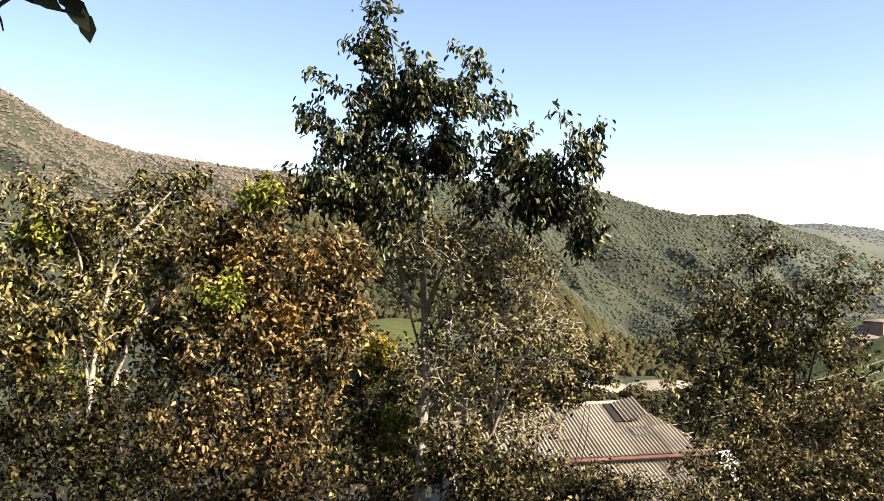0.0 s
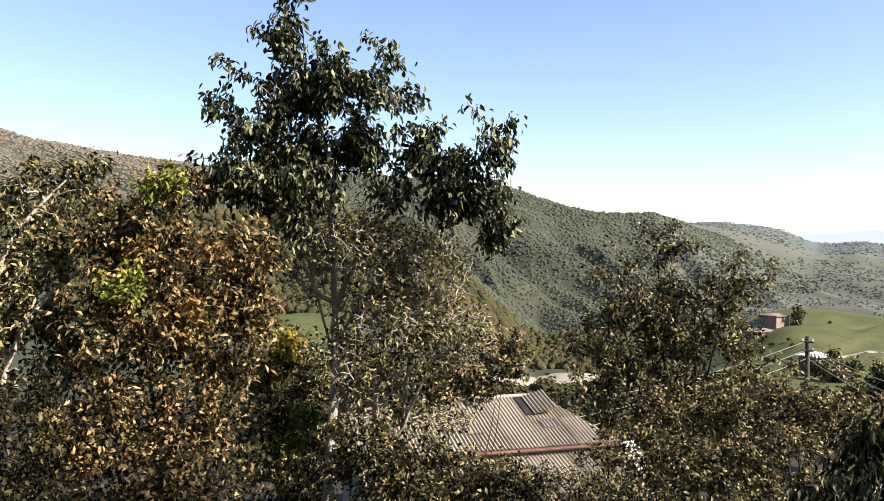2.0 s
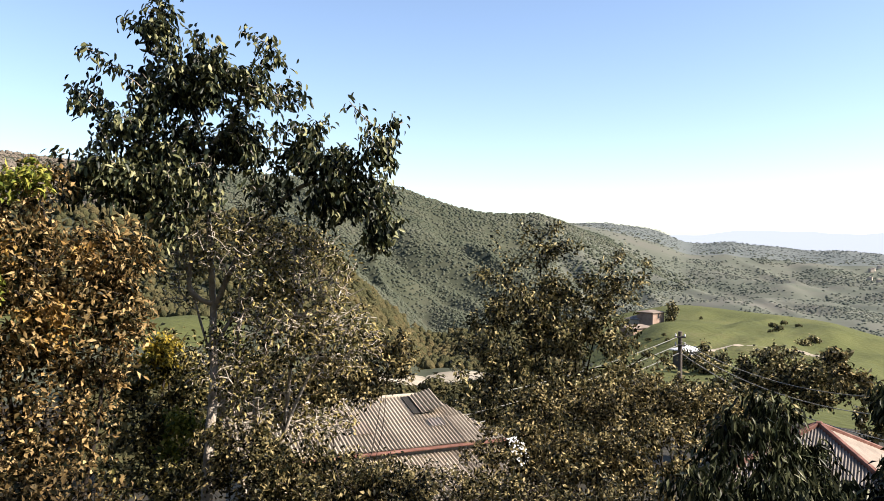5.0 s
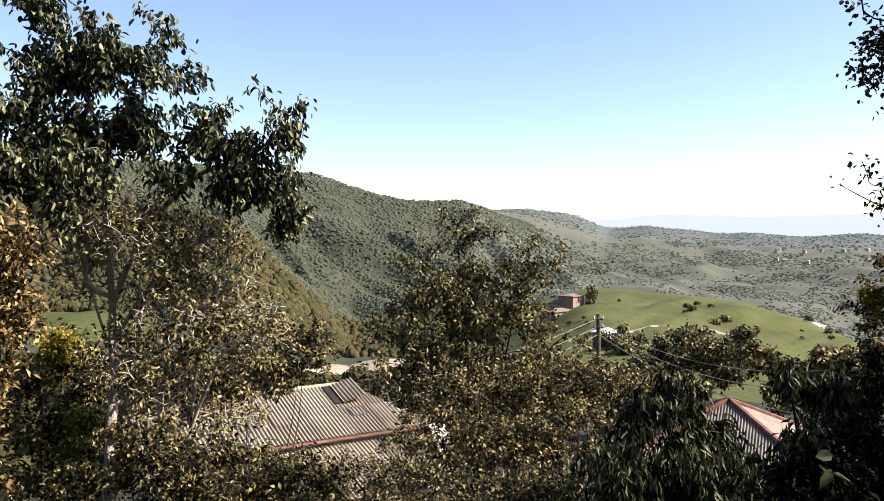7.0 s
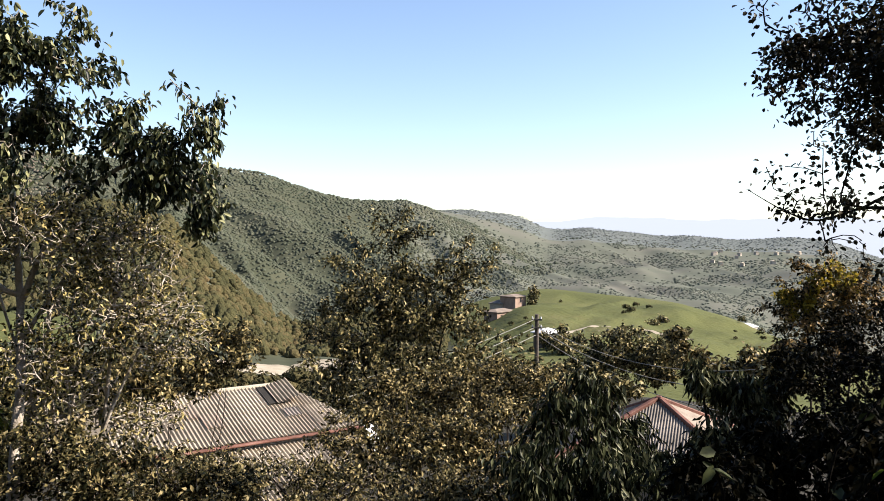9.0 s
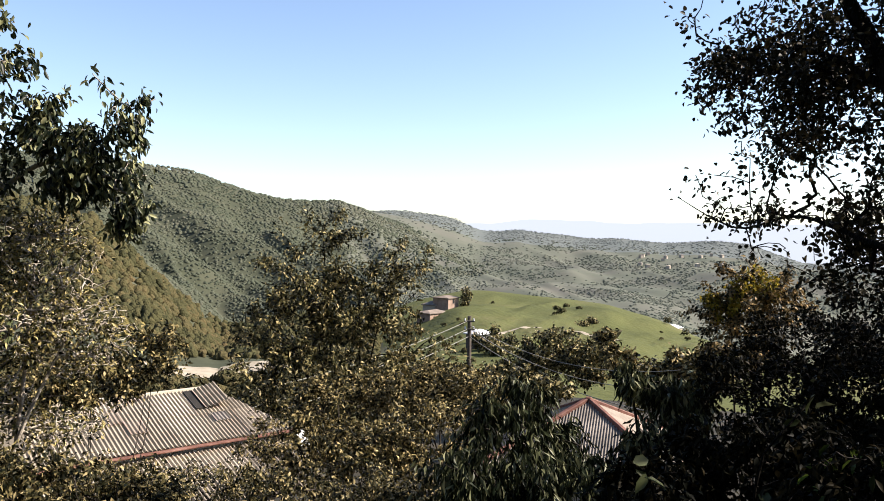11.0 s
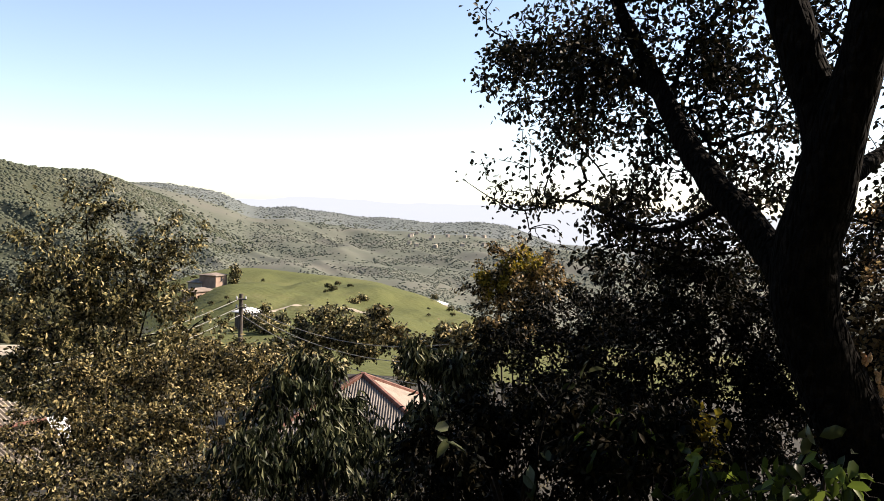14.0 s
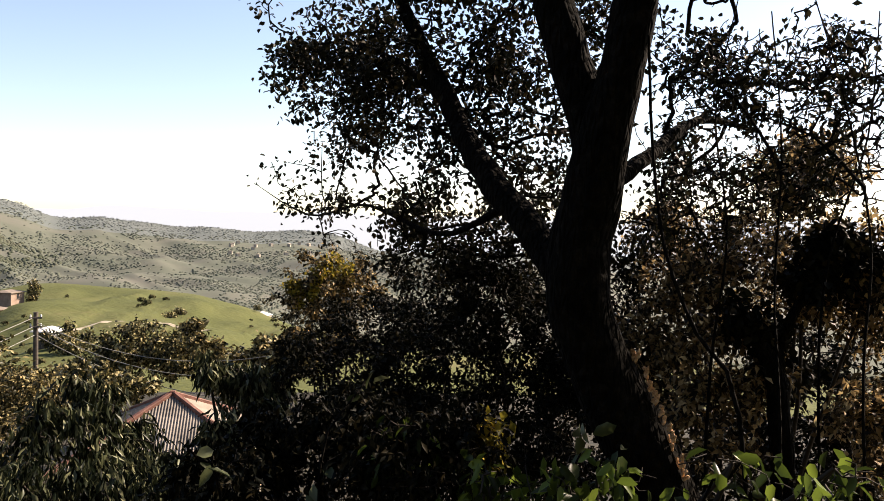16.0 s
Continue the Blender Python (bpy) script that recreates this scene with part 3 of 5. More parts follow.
def tree(name, label, category, base, limbs, blobs, twigs, leaves, leaf_mat, size=(0.07, 0.035), droop=0.5, bark=None, seed=1, tip=0.0035, group="", hollow=0.3, rise=0.25, jitter=0.05, cap=1.0, power=0.42, bare=(), fold=0.25, tips=(), rounded=False, turned=(), shoots=0, clump=1.0):
    """A tree or shrub: limbs given by points and radii, twigs that reach into its blobs, and leaves on them."""
    ob = thing(name, (0, 0, 0), label, category, group)
    sk = Skeleton(seed)
    made = []
    for points, radii, start in limbs:
        begin = None
        if start is not None and made:
            q = np.array(points[0], float)
            begin = int(np.argmin(np.linalg.norm(np.array(sk.p) - q, axis=1)))
        made += sk.limb(points, radii, begin)
    tw = sk.reach(in_blobs(sk.rng, blobs, twigs, hollow), rise=rise)
    if shoots:
        pick = np.array(blobs, float)[sk.rng.integers(0, len(blobs), shoots)]
        way = sk.rng.normal(0, 1, (shoots, 3)) * np.array([1, 0.6, 0.7]) + np.array([0, 0, 0.5])
        way /= np.linalg.norm(way, axis=1, keepdims=True)
        ends = pick[:, :3] + way * (pick[:, 3:4] * 1.0 + sk.rng.uniform(0.1, 0.32, (shoots, 1))) + np.array([0, 0, 0.08])
        tw += sk.reach(ends, rise=0.1) * 2
    if len(tips):
        tw += sk.reach(np.array(tips, float), rise=0.1) * 3
    if len(bare):
        sk.reach(in_blobs(sk.rng, bare, max(40, twigs // 2), 0.1), rise=rise)
    sk.wood("trunk", bark or M_TWIG, ob, tip=tip, cap=cap, power=power)
    leaf_mesh("crown", *leaves_on(sk, tw, leaves, size[0], size[1], droop, jitter, clump=clump), leaf_mat, ob, fold, rounded)
    for spots, count, mat, label in turned:
        spot_twigs = sk.reach(in_blobs(sk.rng, spots, max(12, count // 25), 0.1), rise=rise)
        tagged(leaf_mesh("turned_leaves", *leaves_on(sk, spot_twigs, count, size[0], size[1], droop, jitter), mat, ob, fold, rounded), label)
    ob.matrix_world = Matrix.Identity(4)
    return ob


def rooted(p, q=None):
    """A point on the ground below p."""
    return (p[0], p[1], ground_at(p[0], p[1]) - 0.1)


def shrub(name, label, blobs, twigs, leaves, mat, size=(0.07, 0.035), droop=0.4, seed=1, stems=4, group="", category="shrub", bark=None, tip=0.003, thick=1.0, **more):
    """Several stems from one foot into the blobs."""
    g = np.random.default_rng(seed + 900)
    b = np.array(blobs)
    foot = np.array([*(b[:, :2].mean(0)), 0])
    foot[2] = ground_at(foot[0], foot[1]) - 0.1
    limbs = []
    for k in range(stems):
        c = b[k % len(b)]
        s = foot
        m = s * 0.45 + c[:3] * 0.55 + g.normal(0, 0.12, 3)
        limbs.append(([tuple(s), tuple(m), tuple(c[:3] + np.array([0, 0, 0.3 * c[4]]))], [0.03 * thick, 0.02 * thick, 0.01 * thick], 1 if k else None))
    return tree(name, label, category, foot, limbs, blobs, twigs, leaves, mat, size=size, droop=droop, seed=seed, group=group, bark=bark, tip=tip, **more)


# Weeds and fallen leaves over the slope.
n_weeds = 16000
w_az, w_r = rng.uniform(-40, 100, n_weeds), 2.5 * np.exp(rng.uniform(0, math.log(16), n_weeds))
w_pos = np.stack([w_r * np.sin(np.radians(w_az)), w_r * np.cos(np.radians(w_az)), ground_height(w_az, w_r)], 1)
w_axis = rng.normal(0, 0.6, (n_weeds, 3)) + np.array([0, 0, 0.9])
weeds = leaf_mesh("weeds", w_pos, w_axis, rng.normal(0, 1, (n_weeds, 3)), rng.uniform(0.12, 0.4, n_weeds), rng.uniform(0.02, 0.06, n_weeds), M_BRUSH, None)
tagged(weeds, "tangled weeds and dry grass on the slope", "weeds", kind="stuff")

# The tall pear tree on the slope below.
PEAR_TOP = [(-0.71, 8.70, 3.81, 0.20, 0.41), (-0.80, 8.83, 3.19, 0.35, 0.38), (-0.27, 8.84, 3.32, 0.48, 0.35), (0.25, 8.66, 3.16, 0.31, 0.34), (-1.15, 8.86, 2.73, 0.35, 0.32), (-0.53, 9.03, 2.59, 0.58, 0.35),
            (0.11, 9.13, 2.73, 0.39, 0.32), (-1.28, 8.68, 2.31, 0.34, 0.22), (-0.59, 8.97, 2.14, 0.48, 0.22), (0.70, 8.91, 2.70, 0.29, 0.24), (-1.32, 8.79, 3.03, 0.16, 0.19), (-1.55, 8.75, 2.32, 0.24, 0.24), (-0.66, 8.85, 1.86, 0.3, 0.24), (-0.58, 8.8, 2.32, 0.47, 0.34), (-1.13, 8.7, 2.28, 0.37, 0.31), (-0.7, 8.8, 1.94, 0.34, 0.2), (0.13, 8.86, 2.72, 0.28, 0.28), (0.33, 8.94, 2.23, 0.28, 0.22)]
PEAR_SIDE = [(1.02, 8.70, 2.49, 0.37, 0.28), (1.48, 8.51, 2.68, 0.20, 0.26), (1.55, 8.56, 1.99, 0.28, 0.40), (1.10, 8.82, 2.07, 0.35, 0.24), (1.49, 8.57, 1.63, 0.16, 0.22), (0.67, 8.93, 2.52, 0.25, 0.25)]
PEAR_LOW = [(0.11, 9.00, 1.63, 0.57, 0.44), (0.75, 9.17, 1.38, 0.65, 0.52), (0.43, 9.15, 0.73, 0.71, 0.52), (1.13, 9.08, 0.61, 0.58, 0.52), (-0.55, 9.38, 1.37, 0.33, 0.53), (-0.02, 9.00, 0.24, 0.51, 0.32), (0.23, 9.40, -0.14, 0.60, 0.34), (0.95, 9.34, -0.43, 0.54, 0.20)]
PEAR_LIMBS = [
    ([rooted((-0.28, 8.28, -1.64)), (-0.23, 8.67, -0.81), (-0.18, 8.97, 0.05), (-0.20, 9.27, 0.85), (-0.25, 9.30, 1.77), (-0.31, 9.14, 2.67), (-0.58, 8.88, 3.51), (-0.72, 8.60, 4.18)], [0.075, 0.056, 0.045, 0.04, 0.032, 0.024, 0.015, 0.006], None),
    ([(-0.20, 9.27, 0.85), (0.11, 9.20, 1.57), (0.62, 9.06, 2.18), (1.10, 8.80, 2.38), (1.60, 8.48, 2.71)], [0.04, 0.03, 0.026, 0.018, 0.006], 1),
    ([(-0.22, 9.28, 0.95), (-0.45, 9.28, 1.11), (-0.44, 9.19, 1.63), (-0.79, 9.06, 1.95), (-1.15, 8.88, 2.51)], [0.034, 0.03, 0.022, 0.016, 0.006], 1),
    ([(-0.18, 9.13, 0.48), (0.04, 9.27, 0.85), (0.44, 9.29, 1.37), (1.01, 9.15, 1.63)], [0.026, 0.022, 0.016, 0.006], 1),
    ([(-0.17, 8.93, -0.13), (0.11, 9.07, 0.04), (0.50, 9.23, 0.59), (0.95, 9.22, 0.85), (1.45, 9.08, 1.12)], [0.03, 0.026, 0.02, 0.014, 0.005], 1),
]
PEAR_TIPS = [(-0.88, 8.58, 4.20), (-0.49, 8.60, 4.23), (-0.72, 8.58, 4.25), (-1.46, 8.67, 3.56), (-1.22, 8.73, 3.42), (-1.09, 8.65, 3.84), (-0.39, 8.72, 3.82), (0.10, 8.72, 3.84), (0.38, 8.74, 3.73), (0.66, 8.81, 3.34), (1.34, 8.57, 3.10), (1.69, 8.43, 2.94), (1.67, 8.50, 2.47), (-1.50, 8.76, 3.02), (-1.75, 8.78, 2.56), (0.54, 8.77, 3.55), (0.92, 8.87, 2.88)]
PEAR_ALL = PEAR_TOP + PEAR_SIDE
pear = tree("pear_tree", "tall slender pear tree with dark green drooping leaves", "tree", None, PEAR_LIMBS, PEAR_ALL, 1100, 16000, M_PEAR, size=(0.084, 0.038), droop=1.2, bark=M_PALE_BARK, seed=3, tip=0.0045, bare=PEAR_LOW, jitter=0.05, tips=PEAR_TIPS, rounded=True, hollow=0.15, shoots=26, clump=2.0)

twiggy = shrub("hazel_shrub", "half bare hazel shrub with pale twigs and golden leaves", PEAR_LOW, 2000, 10500, M_GOLD, size=(0.062, 0.026), droop=0.4, seed=5, stems=7, bark=M_PALE_BARK, tip=0.0048)

# Yellowing trees and shrubs on the near slope.
PLUM = [(-2.58, 8.27, 2.45, 0.25, 0.25), (-2.91, 8.19, 2.09, 0.49, 0.37), (-3.27, 7.95, 1.74, 0.55, 0.49), (-3.73, 7.97, 1.86, 0.50, 0.50), (-4.09, 8.01, 1.97, 0.44, 0.44), (-3.50, 7.83, 0.97, 0.91, 0.61), (-3.98, 7.60, 0.99, 0.55, 0.79), (-3.02, 8.04, 1.18, 0.49, 0.55), (-3.93, 7.31, 0.29, 0.47, 0.59), (-2.95, 7.99, 0.39, 0.67, 0.49)]
PLUM_STEMS = [
    ([rooted((-3.15, 7.05, -1.16)), (-3.22, 7.24, -0.51), (-3.26, 7.41, 0.27), (-3.23, 7.56, 0.88), (-3.10, 7.70, 1.58), (-2.86, 7.89, 1.99), (-2.58, 8.17, 2.38)], [0.04, 0.035, 0.03, 0.024, 0.02, 0.014, 0.006], None),
    ([rooted((-3.15, 7.05, -1.16)), (-3.11, 7.36, -0.24), (-3.04, 7.60, 0.56), (-2.82, 7.79, 1.08), (-2.43, 8.15, 1.46)], [0.035, 0.03, 0.026, 0.02, 0.008], 1),
    ([(-3.26, 7.41, 0.27), (-3.42, 7.54, 0.99), (-3.45, 7.66, 1.47), (-3.69, 7.76, 1.96)], [0.02, 0.016, 0.013, 0.005], 1),
    ([(-3.22, 7.24, -0.51), (-3.59, 7.35, 0.18), (-3.94, 7.51, 0.99), (-4.17, 7.75, 1.74)], [0.024, 0.02, 0.014, 0.005], 1),
]
tree("plum_tree", "yellowing plum tree with thin pale stems", "tree", None, PLUM_STEMS, PLUM, 760, 20000, M_GOLD, size=(0.076, 0.032), seed=11, tip=0.0042, bark=M_PALE_BARK,
     turned=[([(-3.47, 7.32, 0.34, 0.23, 0.26), (-3.82, 7.59, 1.74, 0.24, 0.18)], 900, M_LIME, "yellow green turning leaves"), ([(-2.58, 7.27, -0.11, 0.28, 0.28), (-3.70, 7.25, 0.61, 0.17, 0.17)], 700, M_ORANGE, "orange brown turning leaves")])
shrub("plum_tree", "russet plum tree with dense drying leaves", [(-1.67, 7.81, 2.13, 0.34, 0.28), (-2.09, 7.72, 1.74, 0.51, 0.40), (-1.69, 7.92, 1.41, 0.63, 0.51), (-1.11, 8.13, 1.46, 0.46, 0.46), (-2.05, 7.60, 0.88, 0.72, 0.56), (-1.36, 7.94, 0.74, 0.63, 0.57), (-1.05, 8.11, 0.95, 0.35, 0.46)],
      700, 17000, M_RUST, size=(0.074, 0.032), seed=12, stems=6, category="tree", tip=0.004,
      turned=[([(-1.50, 7.53, 0.99, 0.27, 0.22), (-1.21, 7.71, 1.47, 0.22, 0.22), (-1.86, 7.47, 1.58, 0.19, 0.16)], 450, M_ORANGE, "orange brown turning leaves"), ([(-1.71, 7.49, 2.16, 0.22, 0.16), (-1.98, 7.33, 1.22, 0.16, 0.21)], 700, M_LIME, "yellow green turning leaves")])
# The first of these two has shade put into its leaf colour.
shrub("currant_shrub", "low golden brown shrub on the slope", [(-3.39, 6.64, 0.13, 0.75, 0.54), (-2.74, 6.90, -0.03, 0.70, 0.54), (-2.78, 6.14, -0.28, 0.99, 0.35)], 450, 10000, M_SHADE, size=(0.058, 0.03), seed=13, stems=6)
shrub("currant_shrub", "low golden brown shrub on the slope", [(-2.09, 7.34, -0.03, 0.66, 0.50), (-1.54, 7.69, 0.00, 0.62, 0.56), (-1.60, 6.82, -0.44, 0.88, 0.41)], 450, 12500, M_RUST, size=(0.06, 0.031), seed=14, stems=6)
shrub("dogwood_shrub", "bright yellow green shrub behind the pear tree", [(-0.79, 10.87, 0.11, 0.54, 0.47), (-0.60, 10.26, -0.53, 0.59, 0.67), (-1.04, 10.26, -0.39, 0.44, 0.74), (-0.80, 9.20, -1.03, 0.75, 0.47)], 300, 7500, M_GOLD, size=(0.07, 0.04), seed=15, stems=5,
      turned=[([(-0.87, 10.37, 0.21, 0.33, 0.37)], 900, M_YELLOW, "bright yellow leaves"), ([(-0.57, 9.75, -0.56, 0.32, 0.35)], 700, M_LIME, "yellow green leaves")])
shrub("dogwood_shrub", "yellowing leafy shrub below the pear tree", [(2.38, 12.65, -0.23, 0.55, 0.50), (1.58, 12.73, -0.51, 0.83, 0.46), (0.84, 12.28, -0.61, 0.71, 0.44)], 320, 7500, M_OLIVE, size=(0.08, 0.042), seed=16, stems=5, thick=0.4)
shrub("bramble_shrub", "tangled dry bramble in front of the house", [(0.68, 8.25, -0.75, 0.73, 0.36), (0.10, 8.54, -0.54, 0.56, 0.43), (1.47, 8.10, -0.88, 0.67, 0.27)], 420, 11000, M_BRUSH, size=(0.06, 0.03), seed=17, stems=6)

# The rounded tree beside the house.
shrub("walnut_tree", "rounded olive green tree beside the house roof", [(6.72, 17.35, 1.58, 0.46, 0.59), (6.41, 17.44, 0.54, 1.17, 0.91), (8.17, 16.70, 0.69, 0.72, 0.65), (7.55, 17.16, 0.03, 1.32, 0.92), (6.03, 17.48, -0.50, 1.31, 0.91), (7.89, 16.66, -0.95, 1.44, 0.91), (6.39, 16.96, -1.59, 1.68, 1.03), (8.05, 15.86, -1.82, 1.27, 0.76)],
      1000, 24000, M_GREEN, size=(0.115, 0.052), seed=21, stems=5, category="tree", tip=0.006, bark=M_SHADED_BARK, shoots=35, hollow=0.4, jitter=0.08)
shrub("dogwood_shrub", "olive brown shrub on the slope", [(5.57, 13.30, -1.49, 1.02, 0.72), (6.72, 13.40, -1.29, 0.95, 0.63), (4.40, 11.98, -1.84, 1.01, 0.73), (5.28, 11.13, -1.72, 1.15, 0.71)], 500, 18000, M_OLIVE, size=(0.075, 0.038), seed=22, stems=7)
shrub("bramble_shrub", "tangled dry bramble in front of the house", [(2.38, 9.43, -1.38, 0.92, 0.35), (3.27, 8.75, -1.42, 0.88, 0.41), (1.43, 9.42, -1.19, 0.76, 0.35), (3.99, 7.84, -1.30, 0.83, 0.38)], 480, 15000, M_BRUSH, size=(0.06, 0.028), seed=23, stems=7)
shrub("dogwood_shrub", "olive brown shrub on the slope", [(7.94, 13.92, -1.37, 1.02, 0.56), (8.00, 12.71, -1.37, 0.95, 0.63), (6.32, 11.27, -1.51, 0.83, 0.55)], 400, 12000, M_OLIVE, size=(0.08, 0.04), seed=24, stems=5)

shrub("currant_shrub", "low shrub below the peach trees, leaves darkened for shade", [(4.36, 8.14, -1.48, 0.73, 0.30), (4.79, 7.44, -1.43, 0.70, 0.29), (5.28, 6.87, -1.41, 0.68, 0.28), (5.78, 6.22, -1.34, 0.67, 0.30)], 380, 9000, M_SHADE, size=(0.06, 0.03), seed=25, stems=7)

# The peach trees with long hanging leaves.
PEACH = [(5.19, 6.97, -0.02, 0.30, 0.24), (4.69, 6.87, -0.25, 0.40, 0.29), (5.11, 6.80, -0.38, 0.28, 0.30), (5.39, 6.90, -0.20, 0.15, 0.18), (4.67, 6.28, -0.62, 0.50, 0.25), (4.13, 6.28, -0.53, 0.48, 0.32), (4.87, 5.63, -0.58, 0.47, 0.21), (5.25, 6.38, -0.59, 0.40, 0.17), (5.52, 6.17, -0.58, 0.29, 0.14), (5.82, 7.16, -0.59, 0.32, 0.19), (6.14, 6.82, -0.84, 0.38, 0.17)]
shrub("peach_tree", "peach tree with long narrow hanging leaves", PEACH, 420, 6800, M_PEACH, size=(0.13, 0.031), droop=1.8, seed=31, stems=6, category="tree", group="peach trees")
shrub("peach_tree", "peach tree with long narrow hanging leaves", [(6.70, 7.09, 0.06, 0.20, 0.23), (6.93, 6.86, -0.07, 0.27, 0.19), (6.99, 6.70, -0.42, 0.40, 0.30), (6.40, 6.49, -0.61, 0.38, 0.22), (7.35, 6.83, -0.22, 0.35, 0.28)], 230, 3300, M_PEACH, size=(0.15, 0.036), droop=1.8, seed=32, stems=4, category="tree", group="peach trees")

# Trees farther down by the pole and the second house.
shrub("walnut_tree", "dark round tree below the pasture", [(29.97, 39.84, -5.42, 2.29, 1.41), (28.52, 40.68, -6.48, 1.94, 1.23), (30.86, 37.79, -5.86, 2.07, 1.38)], 400, 12000, M_GREEN, size=(0.22, 0.13), seed=41, stems=4, category="tree", tip=0.012, jitter=0.15)
shrub("poplar_tree", "small yellowing trees below the pasture", [(29.89, 34.93, -4.45, 0.71, 0.97), (30.48, 34.26, -5.32, 1.14, 0.97), (30.93, 32.41, -5.67, 1.59, 0.79), (31.96, 31.49, -5.30, 1.59, 1.11), (32.16, 29.83, -5.34, 1.55, 1.24)], 260, 6000, M_OLIVE, size=(0.3, 0.17), seed=42, stems=4, category="tree", tip=0.01, jitter=0.12)
shrub("walnut_tree", "bushy trees around the second house", [(24.41, 33.72, -6.15, 2.07, 0.89), (28.78, 30.11, -6.26, 1.78, 0.74), (21.48, 33.32, -5.72, 1.98, 1.13), (19.13, 34.74, -5.51, 1.98, 0.99)], 320, 9000, M_GREEN, size=(0.28, 0.16), seed=43, stems=5, category="tree", tip=0.01, jitter=0.12)

# The yellow topped tree and the dark thicket before it.
shrub("apricot_tree", "apricot tree with an olive crown turning yellow at the top", [(13.06, 10.71, 0.59, 0.64, 0.41), (12.73, 11.04, 0.16, 0.64, 0.52), (13.34, 10.34, 0.30, 0.70, 0.52), (12.44, 10.53, -0.40, 0.79, 0.51)], 320, 8500, M_RUST, size=(0.09, 0.05), seed=51, stems=5, category="tree", shoots=30, turned=[([(12.9, 10.6, 0.75, 0.5, 0.3), (12.5, 10.9, 0.35, 0.45, 0.35)], 1500, M_YELLOW, "bright yellow leaves")])
# The thicket's shade is in its leaf colour.
shrub("hawthorn_shrub", "dense hawthorn thicket, shade put into its near-black leaves", [(8.02, 5.73, 0.46, 0.87, 0.40), (7.50, 6.32, 0.16, 0.47, 0.34), (7.59, 4.65, 0.85, 0.78, 0.54), (6.97, 5.35, 0.12, 0.78, 0.48), (6.72, 3.98, 0.28, 0.90, 0.58), (7.09, 3.72, 0.97, 0.64, 0.54), (8.31, 3.65, 1.05, 0.54, 0.42), (7.63, 3.74, 0.41, 0.51, 0.45), (7.48, 3.03, 0.24, 0.54, 0.43), (8.08, 2.85, 0.94, 0.56, 0.45), (6.75, 2.92, -0.21, 0.59, 0.35), (7.68, 2.23, 0.41, 0.48, 0.48), (7.78, 3.41, 0.67, 0.40, 0.40), (7.16, 3.17, 0.26, 0.43, 0.38)],
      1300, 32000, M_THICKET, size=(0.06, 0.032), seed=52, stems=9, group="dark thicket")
shrub("hawthorn_shrub", "dense hawthorn thicket, shade put into its near-black leaves", [(4.75, 4.29, 0.01, 0.35, 0.26), (4.95, 3.79, 0.10, 0.59, 0.38), (4.96, 3.06, 0.13, 0.71, 0.32), (4.13, 4.00, -0.06, 0.43, 0.24), (5.20, 4.30, -0.68, 0.51, 0.21), (5.41, 3.74, -0.63, 0.50, 0.20)],
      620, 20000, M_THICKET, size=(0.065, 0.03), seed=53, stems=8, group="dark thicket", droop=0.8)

# The old apple tree close by.
APPLE_LIMBS = [
    ([rooted((5.44, 1.38, -0.74)), (5.52, 1.59, -0.14), (5.39, 1.76, 0.34), (5.26, 1.94, 0.78), (5.12, 2.04, 1.19), (5.09, 2.01, 1.56), (5.06, 1.91, 1.89), (5.00, 1.84, 2.21), (4.98, 1.74, 2.53), (4.94, 1.67, 2.80), (4.88, 1.60, 3.25), (4.93, 1.71, 3.85)], [0.25, 0.23, 0.215, 0.2, 0.195, 0.175, 0.165, 0.15, 0.125, 0.12, 0.1, 0.03], None),
    ([(5.06, 1.90, 1.93), (5.04, 1.96, 2.25), (5.02, 2.06, 2.57), (5.01, 2.18, 2.89), (5.08, 2.34, 3.47), (5.24, 2.57, 4.17)], [0.12, 0.125, 0.122, 0.12, 0.09, 0.03], 1),
    ([(5.11, 2.05, 1.22), (5.27, 2.47, 1.65), (5.46, 2.95, 2.07), (5.69, 3.41, 2.67), (5.78, 3.80, 3.25), (5.86, 4.19, 4.02)], [0.12, 0.1, 0.09, 0.07, 0.055, 0.02], 1),
    ([(5.66, 3.31, 2.49), (5.76, 3.80, 2.85), (6.09, 4.62, 3.19), (6.58, 5.88, 3.38)], [0.035, 0.026, 0.018, 0.005], 1),
    ([(5.31, 2.61, 1.77), (5.69, 3.39, 1.56), (6.32, 4.61, 1.80), (6.46, 5.40, 1.71), (6.65, 6.35, 2.04)], [0.03, 0.022, 0.014, 0.009, 0.003], 1),
    ([(5.06, 1.93, 1.80), (5.89, 1.91, 2.09), (6.72, 1.79, 2.44), (7.41, 1.49, 2.41)], [0.06, 0.05, 0.035, 0.01], 1),
]
